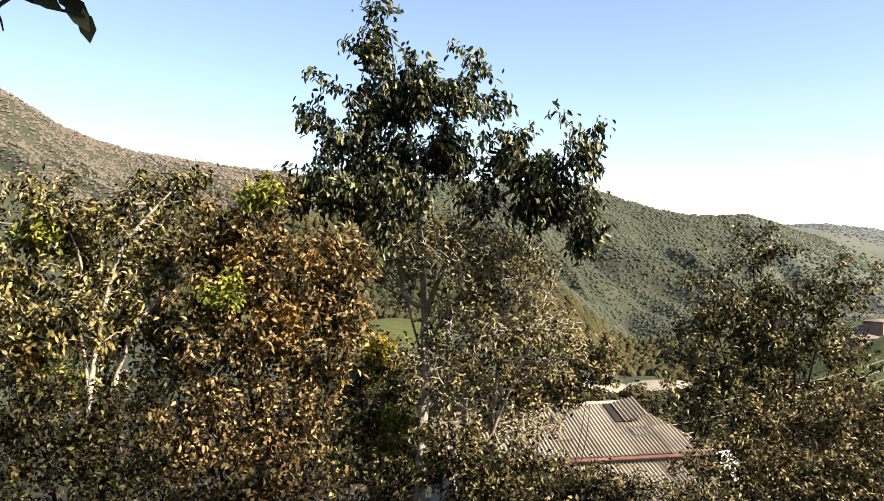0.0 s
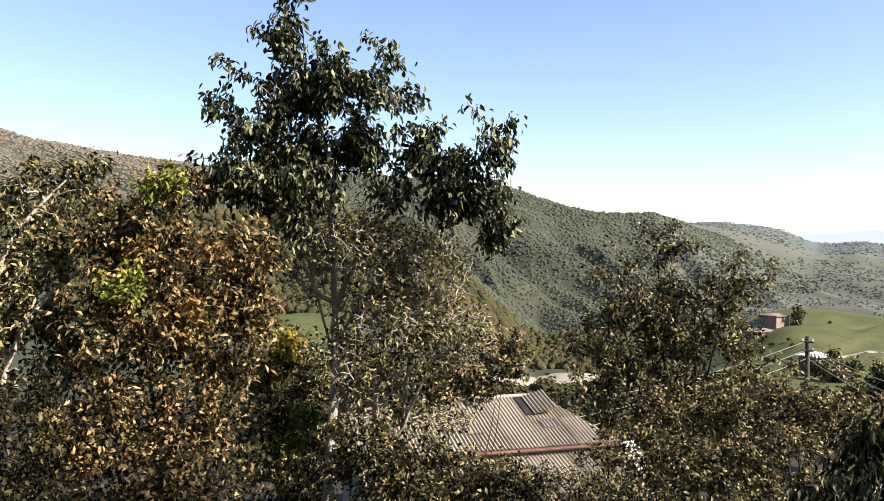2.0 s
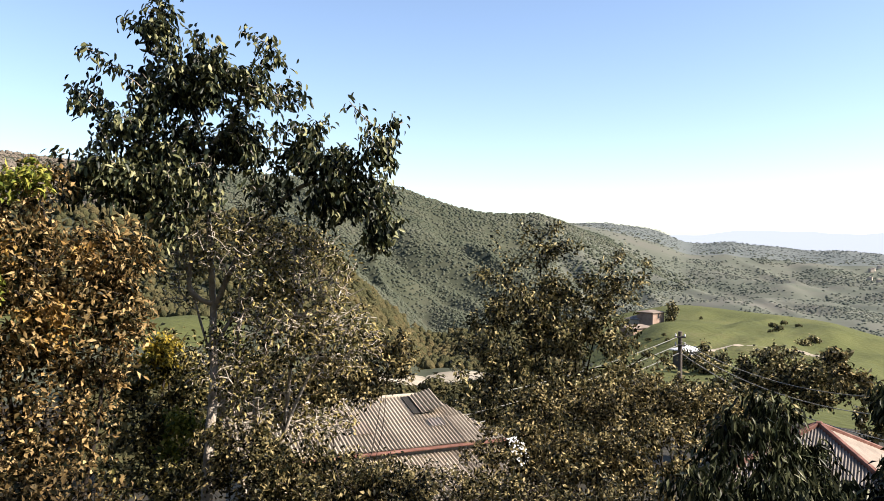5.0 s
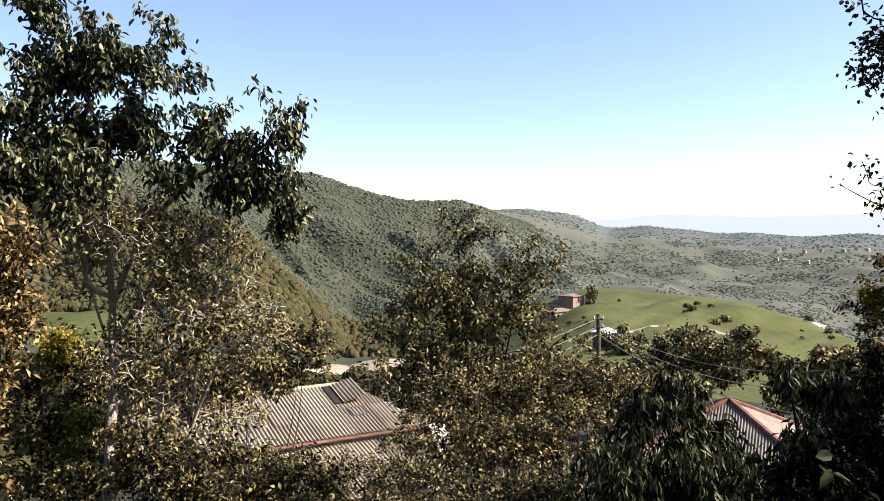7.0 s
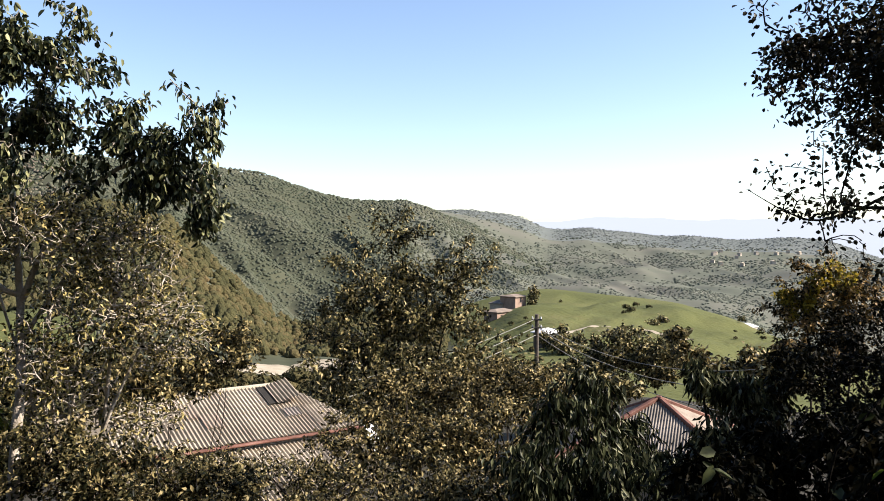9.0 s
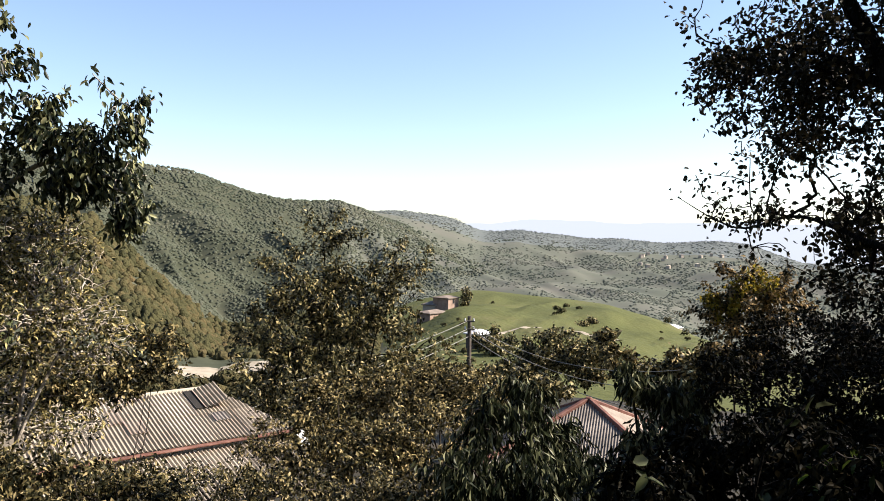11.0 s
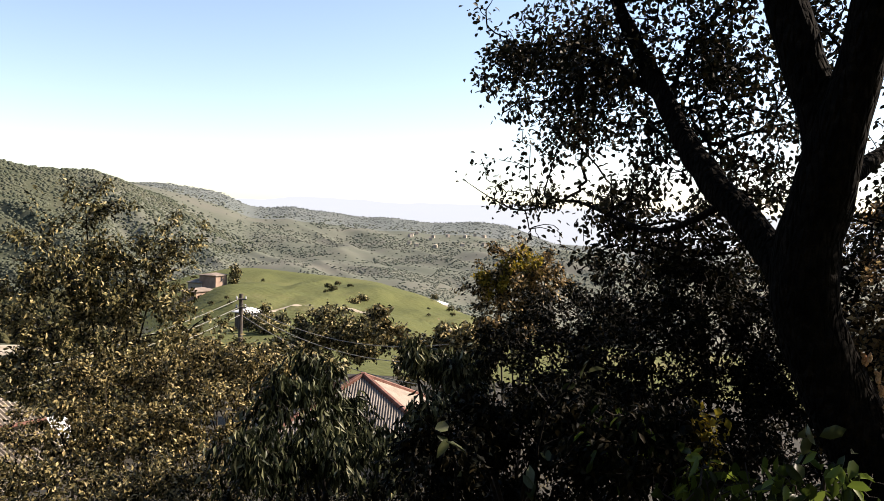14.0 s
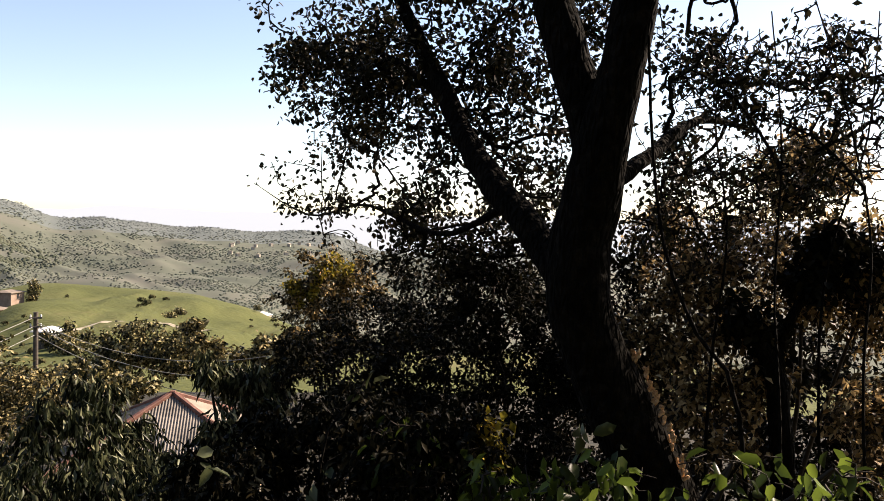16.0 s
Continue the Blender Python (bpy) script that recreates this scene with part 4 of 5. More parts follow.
# The last three blobs are unseen, added to block sun from the thicket.
APPLE_CROWN = [(6.48, 5.47, 3.09, 0.52, 0.35), (6.45, 5.00, 2.50, 0.50, 0.28), (6.31, 4.66, 3.24, 0.59, 0.43), (6.10, 4.12, 2.56, 0.54, 0.44), (6.41, 4.81, 1.85, 0.43, 0.19), (6.50, 4.35, 1.70, 0.31, 0.18), (6.09, 3.59, 3.06, 0.67, 0.43), (6.11, 3.41, 2.24, 0.56, 0.37),
               (6.16, 2.97, 2.66, 0.55, 0.46), (6.08, 2.85, 1.88, 0.53, 0.31), (6.38, 3.79, 1.41, 0.54, 0.25), (6.53, 5.62, 1.88, 0.32, 0.17), (6.48, 5.05, 1.47, 0.28, 0.12), (6.50, 4.52, 1.33, 0.32, 0.13), (6.27, 3.97, 1.85, 0.40, 0.22), (5.86, 3.05, 3.61, 1.15, 0.41), (6.0, 1.8, 5.0, 1.3, 0.9), (6.4, -0.4, 4.4, 1.1, 0.8), (5.2, 3.2, 5.0, 1.2, 0.8)]
APPLE_RIM = [(5.71, 4.8, 3.04, 0.26, 0.26), (5.8, 4.81, 2.58, 0.22, 0.22), (5.91, 4.45, 2.23, 0.24, 0.19), (5.76, 4.96, 1.75, 0.22, 0.05), (5.88, 4.2, 2.77, 0.37, 0.37), (6.39, 3.17, 3.02, 0.41, 0.36), (6.27, 3.3, 2.48, 0.36, 0.36), (6.36, 3.13, 1.98, 0.25, 0.27), (7.53, 2.91, 3.33, 0.25, 0.46), (7.47, 3.02, 3.58, 0.25, 0.25), (7.67, 2.28, 2.16, 0.25, 0.44), (7.86, 2.69, 1.56, 0.37, 0.31), (7.04, 3.14, 2.02, 0.37, 0.33), (7.02, 3.4, 1.69, 0.34, 0.29), (7.22, 3.01, 2.54, 0.28, 0.33), (5.57, 4.92, 3.36, 0.24, 0.24), (5.65, 4.85, 2.96, 0.24, 0.22)]
APPLE_BACK = [(7.34, 1.79, 3.03, 0.49, 0.30), (7.71, 1.05, 2.94, 0.41, 0.30), (7.83, 2.03, 2.17, 0.42, 0.31), (7.99, 1.28, 2.02, 0.52, 0.31), (7.63, 0.67, 2.33, 0.40, 0.59), (7.56, 0.36, 2.93, 0.40, 0.49), (6.98, 1.64, 3.71, 0.96, 0.29)]
APPLE_EDGE = [(6.92, 1.87, 3.01, 0.29, 0.29), (7.10, 2.03, 2.19, 0.30, 0.27), (7.26, 2.31, 1.71, 0.30, 0.23), (6.68, 2.00, 2.88, 0.20, 0.36), (6.98, 2.09, 2.02, 0.21, 0.33), (6.54, 6.18, 2.00, 0.16, 0.05), (6.99, 3.64, 1.64, 0.46, 0.20), (6.98, 4.04, 1.42, 0.31, 0.13), (6.99, 3.19, 1.45, 0.30, 0.25), (6.40, 2.08, 3.04, 0.22, 0.31), (6.62, 2.10, 2.42, 0.20, 0.36), (6.76, 2.17, 1.65, 0.23, 0.27)]
apple = tree("apple_tree", "old apple tree with shade put into its forked trunk, small leaves", "tree", None, APPLE_LIMBS, APPLE_CROWN + APPLE_RIM + APPLE_EDGE, 3300, 35000, M_APPLE, size=(0.052, 0.035), droop=0.5, bark=M_SHADED_BARK, seed=61, tip=0.004, cap=0.016, jitter=0.07, rounded=True, bare=APPLE_BACK, shoots=24, clump=2.0)
# Peeling flakes, coloured extra bright to paint sun on the trunk's edge.
flake_gen = random.Random(3)
apple_wood = next(ob for ob in apple.children if ob.data.materials[0] is M_SHADED_BARK)
for k in range(46):
    u = flake_gen.random()
    p = Vector((5.27, 1.745, 0.90)).lerp(Vector((5.365, 1.425, 0.12)), u) + Vector((0.02, 0.03, 0)) * flake_gen.uniform(-1, 1)
    p += Vector((0.32, -0.94, 0)) * (0.008 + 0.012 * math.sin(u * math.pi))
    bm = bmesh.new()
    bmesh.ops.create_icosphere(bm, subdivisions=2, radius=1.0)
    long, wide = flake_gen.uniform(0.012, 0.04), flake_gen.uniform(0.004, 0.011)
    for v in bm.verts:
        v.co *= 1 + 0.8 * noise.noise(v.co * 2.3 + Vector((k * 3.1, 0, 0)))
        v.co = Vector((v.co.x * wide, v.co.y * 0.012, v.co.z * long))
    flake = part("bark_flake", bm, M_PEELED, apple_wood)
    flake.matrix_world = Matrix.Translation(p) @ pose(0, 0, 0, flake_gen.uniform(5, 22), flake_gen.uniform(-40, -8), flake_gen.uniform(-40, 40))
for ob in apple_wood.children:
    if ob.name.startswith("bark_flake"):
        ob["label"] = "peeling orange bark, sunlight added to its colour"
shrub("elder_shrub", "straggling reddish shrub behind the apple tree", [(7.84, 2.01, 1.18, 0.68, 0.42), (7.81, 1.23, 1.31, 0.71, 0.46), (7.67, 0.65, 1.26, 0.64, 0.59), (6.87, 1.53, 0.65, 0.54, 0.41), (7.28, 2.31, 0.62, 0.44, 0.49), (6.57, 0.41, 0.41, 0.51, 0.51), (6.55, 1.64, 0.19, 0.48, 0.39), (8.57, 1.37, 2.21, 0.68, 0.40), (8.33, 2.52, 1.56, 0.51, 0.40), (8.49, 1.93, 1.58, 0.56, 0.34)],
      1300, 25000, M_ELDER, size=(0.066, 0.032), seed=62, stems=9)
SHOOTS = [
    ([rooted((4.96, 0.94, 0.07)), (5.09, 1.09, 0.63), (5.06, 1.32, 1.06), (4.99, 1.48, 1.51), (4.94, 1.55, 2.09), (4.84, 1.55, 2.64)], [0.014, 0.013, 0.012, 0.01, 0.009, 0.007], None),
    ([rooted((5.50, 0.89, -0.25)), (5.70, 0.99, 0.46), (5.90, 1.08, 1.24), (5.98, 1.08, 2.14), (5.92, 1.15, 2.97)], [0.011, 0.01, 0.008, 0.006, 0.004], None),
    ([rooted((5.77, 0.46, -0.23)), (6.00, 0.59, 0.66), (6.18, 0.59, 1.56), (6.20, 0.76, 2.43), (6.22, 0.97, 3.16)], [0.011, 0.01, 0.008, 0.006, 0.004], None),
    ([rooted((5.93, 1.46, -0.53)), (6.22, 1.54, 0.51), (6.53, 1.52, 1.58), (6.64, 1.65, 2.48), (6.61, 1.51, 3.26)], [0.013, 0.011, 0.009, 0.007, 0.004], None),
    ([rooted((6.29, 0.74, -0.48)), (6.54, 0.90, 0.46), (6.85, 0.90, 1.44), (7.03, 0.70, 2.31), (6.98, 0.65, 3.16)], [0.013, 0.011, 0.009, 0.007, 0.004], None),
    ([(6.00, 1.08, 2.01), (6.07, 1.40, 2.49), (6.13, 1.79, 2.76)], [0.014, 0.01, 0.006], 1),
    ([(6.16, 0.64, 1.90), (6.40, 0.97, 2.25), (6.50, 1.38, 2.44)], [0.014, 0.01, 0.006], 1),
]
SHOOT_CROWN = [(6.43, 1.56, 2.64, 0.47, 0.38), (6.54, 0.97, 2.68, 0.51, 0.42), (6.58, 1.20, 2.05, 0.59, 0.38), (6.69, 1.72, 1.74, 0.39, 0.35)]
tree("elder_shoots", "thin upright dark shoots beside the apple tree", "shrub", None, SHOOTS, SHOOT_CROWN, 620, 3200, M_APPLE, size=(0.05, 0.03), seed=67, tip=0.004, cap=0.01, rise=0.05, bare=SHOOT_CROWN, bark=M_SHADED_BARK)
# near-black bark and leaves paint this stump's shade
tree("plum_stump", "old plum stump darkened for shade, with a few leafy boughs", "tree", None,
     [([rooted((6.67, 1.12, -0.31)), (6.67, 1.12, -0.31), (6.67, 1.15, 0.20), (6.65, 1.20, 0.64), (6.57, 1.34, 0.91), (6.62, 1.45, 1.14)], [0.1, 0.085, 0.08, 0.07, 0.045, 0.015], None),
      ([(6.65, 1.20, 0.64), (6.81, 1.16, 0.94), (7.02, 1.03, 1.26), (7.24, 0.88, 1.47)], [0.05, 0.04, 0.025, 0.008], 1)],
     [(6.66, 1.4, 1.02, 0.18, 0.18), (6.76, 1.22, 0.7, 0.12, 0.2), (7.02, 1.03, 1.26, 0.25, 0.14), (7.24, 0.88, 1.51, 0.29, 0.19), (7.35, 0.7, 1.35, 0.21, 0.25)], 160, 2600, M_THICKET, size=(0.075, 0.05), bark=M_SHADED_BARK, seed=69, rounded=True)
shrub("hawthorn_hedge", "low hedge on the slope below the apple tree, leaves blackened for shade", [(8.63, 4.71, -0.95, 0.87, 0.60), (8.95, 3.66, -0.85, 0.85, 0.59), (9.06, 2.57, -0.68, 0.83, 0.57), (9.13, 1.59, -0.48, 0.81, 0.62), (9.06, 0.75, -0.33, 0.79, 0.61), (7.67, 5.21, -1.00, 0.70, 0.44), (9.53, 1.31, 0.34, 0.95, 0.51), (6.27, 5.40, -1.15, 0.64, 0.32), (6.15, 3.98, -0.90, 0.61, 0.23), (6.44, 3.16, -0.80, 0.59, 0.22), (6.72, 2.09, -0.59, 0.58, 0.24), (6.92, 1.45, -0.47, 0.58, 0.29), (6.85, 0.96, -0.26, 0.47, 0.33)], 900, 20000, M_THICKET, size=(0.075, 0.042), seed=68, stems=9, group="dark thicket")
shrub("mulberry_shoot", "broad leaved green shoots at the foot of the apple tree", [(4.83, 1.06, 0.40, 0.34, 0.16), (4.79, 1.75, 0.25, 0.39, 0.16), (4.72, 0.59, 0.48, 0.30, 0.18), (4.67, 2.39, 0.13, 0.41, 0.17), (4.79, 3.03, 0.19, 0.37, 0.22)], 150, 330, M_BROAD, size=(0.11, 0.055), droop=1.0, seed=63, stems=9, rounded=True)
shrub("yellow_shoot", "sunlit yellow shoots in the dark thicket", [(5.22, 2.68, 0.25, 0.05, 0.18)], 26, 300, M_YELLOW, size=(0.07, 0.05), seed=64, stems=3)


# The walnut tree that shades the standing place; its unseen crown is widened to block skylight.
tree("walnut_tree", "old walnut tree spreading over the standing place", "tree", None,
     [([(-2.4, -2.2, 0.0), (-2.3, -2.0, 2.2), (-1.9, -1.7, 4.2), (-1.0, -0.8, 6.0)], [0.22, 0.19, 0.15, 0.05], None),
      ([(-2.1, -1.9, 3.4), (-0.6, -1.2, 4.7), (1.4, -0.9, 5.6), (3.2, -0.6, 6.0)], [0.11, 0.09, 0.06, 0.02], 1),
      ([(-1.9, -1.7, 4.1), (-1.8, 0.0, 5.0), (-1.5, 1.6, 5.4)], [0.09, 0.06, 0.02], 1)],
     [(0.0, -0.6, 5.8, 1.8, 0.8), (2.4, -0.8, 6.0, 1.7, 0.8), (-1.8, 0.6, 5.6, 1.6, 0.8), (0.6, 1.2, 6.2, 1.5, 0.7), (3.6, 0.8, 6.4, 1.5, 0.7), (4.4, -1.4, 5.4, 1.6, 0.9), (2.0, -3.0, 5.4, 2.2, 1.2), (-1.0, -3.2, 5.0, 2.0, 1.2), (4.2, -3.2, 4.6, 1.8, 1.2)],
     620, 11000, M_GREEN, size=(0.23, 0.125), droop=0.7, bark=M_SHADED_BARK, seed=66)


# ---- dirt road and pasture track ----
def ribbon(name, label, points, width, mat, category):
    """A strip along polar points (azimuth, distance), laid on the ground."""
    pts = []
    for k in range(len(points) - 1):
        for u in np.linspace(0, 1, 14, endpoint=k == len(points) - 2):
            pts.append([points[k][0] * (1 - u) + points[k + 1][0] * u, points[k][1] * (1 - u) + points[k + 1][1] * u])
    xy = [Vector((q * math.sin(radians(p)), q * math.cos(radians(p)))) for p, q in pts]
    verts, faces = [], []
    for k, c in enumerate(xy):
        d = (xy[min(k + 1, len(xy) - 1)] - xy[max(k - 1, 0)]).normalized()
        side = Vector((-d.y, d.x))
        for w in (-0.5, -0.2, 0.2, 0.5):
            q = c + side * width * w * (1 + 0.15 * noise.noise(Vector((k * 0.7, w * 3, 0))))
            verts.append((q.x, q.y, ground_at(q.x, q.y) + (0.12 if abs(w) < 0.3 else 0.02)))
        if k:
            b = k * 4
            faces += [(b - 4 + i, b - 3 + i, b + 1 + i, b + i) for i in range(3)]
    tagged(link_mesh(name, verts, faces, mat, smooth=True), label, category, kind="structure")


M_DIRT = material("pale_dirt", [(0.2, 0.17, 0.12), (0.3, 0.26, 0.19), (0.38, 0.33, 0.26)], scale=0.4, fine=4, bump=0.5, rough=0.95)
ribbon("road", "pale dirt road behind the village house", [(6, 112), (11, 113), (16, 114), (21, 118)], 9.0, M_DIRT, "road")
ribbon("track", "narrow pale track across the green pasture", [(31.5, 150), (33, 158), (35, 163), (38, 160), (41, 150)], 2.2, M_DIRT, "track")


# ---- houses ----
def sheet_roof(name, mat, parent, origin, along, down, length, run, pitch=0.125, depth=0.034, cut_a=0.0, cut_b=0.0, label=""):
    """Corrugated roof sheet: from the ridge point along the ridge and down the slope. cut_a, cut_b: the eave starts and ends that much farther out."""
    along, down, origin = Vector(along).normalized(), Vector(down).normalized(), Vector(origin)
    nor = along.cross(down)
    if nor.z < 0:
        nor = -nor
    verts, faces = [], []
    x0, x1 = -cut_a, length + cut_b
    n = int((x1 - x0) / pitch * 6)
    for i in range(n + 1):
        s = x0 + (x1 - x0) * i / n
        h = depth * math.cos(s / pitch * 2 * math.pi)
        top = 0.0
        if s < 0 and cut_a:
            top = run * (-s / cut_a)
        elif s > length and cut_b:
            top = run * ((s - length) / cut_b)
        for u in (top, run):
            p = origin + along * s + down * u + nor * h
            verts += [p, p - nor * 0.008]
    for i in range(n):
        b = i * 4
        faces += [(b, b + 2, b + 6, b + 4), (b + 1, b + 5, b + 7, b + 3), (b + 2, b + 3, b + 7, b + 6)]
    return link_mesh(name, verts, faces, mat, parent, label, smooth=False)


def roof_sheets(mat, parent, origin, along, down, length, run, cut=0.0, wide=1.125, rows=2, pitch=0.125, depth=0.03, name="roof_sheet"):
    """Overlapping corrugated sheets, each an object, slightly uneven."""
    along, down, origin = Vector(along).normalized(), Vector(down).normalized(), Vector(origin)
    nor = along.cross(down)
    nor = nor if nor.z > 0 else -nor
    gen = random.Random(8)
    tall = run / rows
    s0 = -cut
    while s0 < length + cut - 0.05:
        s1 = min(s0 + wide, length + cut)
        for row in range(rows):
            u0, u1 = max(0.0, row * tall - 0.14), (row + 1) * tall + (0.05 if row == rows - 1 else 0)
            lift, slip, tilt = 0.016 * (rows - row) + gen.uniform(0, 0.008), gen.uniform(-0.04, 0.04), gen.uniform(-0.006, 0.006)
            n = max(2, int((s1 - s0 + 0.06) / pitch * 6))
            verts, faces = [], []
            for i in range(n + 1):
                x = s0 + (s1 + 0.06 - s0) * i / n
                top = run * max(0.0, -x, x - length) / cut if cut else 0.0
                h = depth * math.cos(x / pitch * 2 * math.pi) + lift + tilt * i / n
                for u in (min(max(u0, top), u1 + slip), u1 + slip):
                    p = origin + along * x + down * u + nor * h
                    verts += [p, p - nor * 0.007]
            for i in range(n):
                b = i * 4
                faces += [(b, b + 2, b + 6, b + 4), (b + 1, b + 5, b + 7, b + 3), (b + 2, b + 3, b + 7, b + 6)]
            link_mesh(name, verts, faces, mat, parent)
        s0 = s1


def main_house():
    """The house below: hipped corrugated roof, red eave board, hatch and a lower lean-to roof."""
    eave_l, eave_r = Vector((2.37, 23.7, -4.62)), Vector((8.5, 24.9, -4.62))
    along = (eave_r - eave_l).normalized()
    back = Vector((-along.y, along.x, 0))
    house = thing("house", (0, 0, 0), "village house with a weathered corrugated roof and red eave", "house")
    half, rise = 3.1, 0.97
    ridge_r = eave_r + back * half + Vector((0, 0, rise)) - along * 1.5
    length = 5.2
    ridge_l = ridge_r - along * length
    down = (-back * half + Vector((0, 0, -rise))).normalized()
    run = math.hypot(half, rise)
    roof_sheets(M_ROOF, house, ridge_l, along, down, length, run, cut=1.5)
    down_b = (back * half + Vector((0, 0, -rise))).normalized()
    sheet_roof("rear_roof", M_ROOF, house, ridge_l, along, down_b, length, run, cut_a=1.5, cut_b=1.5)
    end = (along * 1.5 + Vector((0, 0, -rise)))
    tri = [ridge_r, ridge_r + end - back * half, ridge_r + end + back * half]
    sheet_roof("hip_roof", M_ROOF, house, ridge_r, back, end.normalized(), 0.02, end.length, cut_a=half, cut_b=half)
    sheet_roof("hip_roof", M_ROOF, house, ridge_l, back, (-along * 1.5 + Vector((0, 0, -rise))).normalized(), 0.02, end.length, cut_a=half, cut_b=half)
    turn = math.degrees(math.atan2(along.y, along.x))
    corner = eave_r

    def local(name, mat, x0, x1, y0, y1, z0, z1, bevel=0.01, label=""):
        """A board or wall in the house's own directions, from its eave corner."""
        bm = box(bmesh.new(), x0, x1, y0, y1, z0, z1, bevel)
        ob = part(name, bm, mat, house, label)
        ob.matrix_world = pose(*corner, 0, 0, turn)
        return ob

    # ridge cap, eave board and gutter
    bm = bmesh.new()
    bmesh.ops.create_cone(bm, segments=10, radius1=0.09, radius2=0.09, depth=length, cap_ends=True)
    cap = part("ridge_cap", bm, M_ROOF, house)
    cap.matrix_world = Matrix.Translation((ridge_l + ridge_r) / 2 + Vector((0, 0, 0.0))) @ pose(0, 0, 0, 0, 0, turn) @ pose(0, 0, 0, 0, 90, 0)
    local("eave_board", M_RED, -8.3, 0.1, -0.14, -0.02, -0.11, -0.03, label="rusty red eave board")
    local("gutter", M_RED, -8.3, 0.15, -0.22, -0.16, -0.085, -0.035)
    ground_z = ground_at(corner.x, corner.y) - corner.z - 0.5
    local("wall", M_WALL, -7.9, -0.5, 0.3, 0.6, ground_z, -0.1)
    local("wall", M_WALL, -0.8, -0.5, 0.6, 5.6, ground_z, -0.1)
    local("wall", M_WALL, -7.9, -7.6, 0.6, 5.6, ground_z, -0.1)
    local("wall", M_WALL, -7.9, -0.8, 5.6, 5.9, ground_z, -0.1)
    # lean-to roof before the wall
    o = corner + Vector((0, 0, -0.26)) - back * 0.1
    low_down = (-back * 2.6 + Vector((0, 0, -0.72))).normalized()
    roof_sheets(M_ROOF, house, o - along * 7.6, along, low_down, 7.2, 2.75, rows=2)
    local("beam", M_WOOD, -7.5, -0.4, -2.6, -2.45, -1.22, -1.06)
    for k in range(4):
        local("post", M_WOOD, -7.4 + k * 2.25, -7.26 + k * 2.25, -2.6, -2.46, ground_z, -1.22)
    # pale plastic sheet at the corner
    bm = bmesh.new()
    bmesh.ops.create_grid(bm, x_segments=6, y_segments=6, size=0.5)
    for v in bm.verts:
        v.co.z = 0.05 * noise.noise(v.co * 4)
    sh = part("plastic_sheet", bm, M_WHITE, house, "torn white sheet at the roof corner")
    sh.matrix_world = Matrix.Translation(corner + along * 0.3 - back * 0.4 + Vector((0, 0, -0.38))) @ pose(0, 0, 0, 60, 0, turn + 25) @ Matrix.Diagonal((0.8, 0.95, 1, 1))
    # open hatch on the roof
    q = ridge_r - along * 0.75 + down * 0.2
    nor = along.cross(down)
    nor = nor if nor.z > 0 else -nor
    m3 = Matrix((along, -down, nor)).transposed().to_4x4()
    # the roof is not cut; a dark slab paints the shade under the cover
    bm = box(bmesh.new(), -0.26, 0.3, -1.2, 0.0, 0.06, 0.1, 0.0)
    shade_slab = part("hatch_opening", bm, M_DARK, house, "dark slab painting the shade under the open hatch")
    shade_slab.matrix_world = Matrix.Translation(q) @ m3
    flap = sheet_roof("hatch_cover", M_ROOF, house, (0, 0, 0), (1, 0, 0), (0, -1, 0), 0.8, 1.25)
    flap.matrix_world = Matrix.Translation(q + along * 0.02) @ m3 @ pose(0, 0, 0.12, 0, -16, 0) @ pose(0.0, 0, 0)
    for k, (u, v, w, h) in enumerate([(-2.2, 1.55, 0.55, 0.8), (0.45, 1.75, 0.5, 0.5), (-2.6, 0.75, 0.4, 0.9)]):
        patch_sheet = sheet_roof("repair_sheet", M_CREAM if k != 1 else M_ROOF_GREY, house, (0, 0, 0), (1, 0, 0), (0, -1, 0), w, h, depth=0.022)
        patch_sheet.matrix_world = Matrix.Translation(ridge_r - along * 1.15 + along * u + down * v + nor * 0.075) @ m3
    return house


main_house()


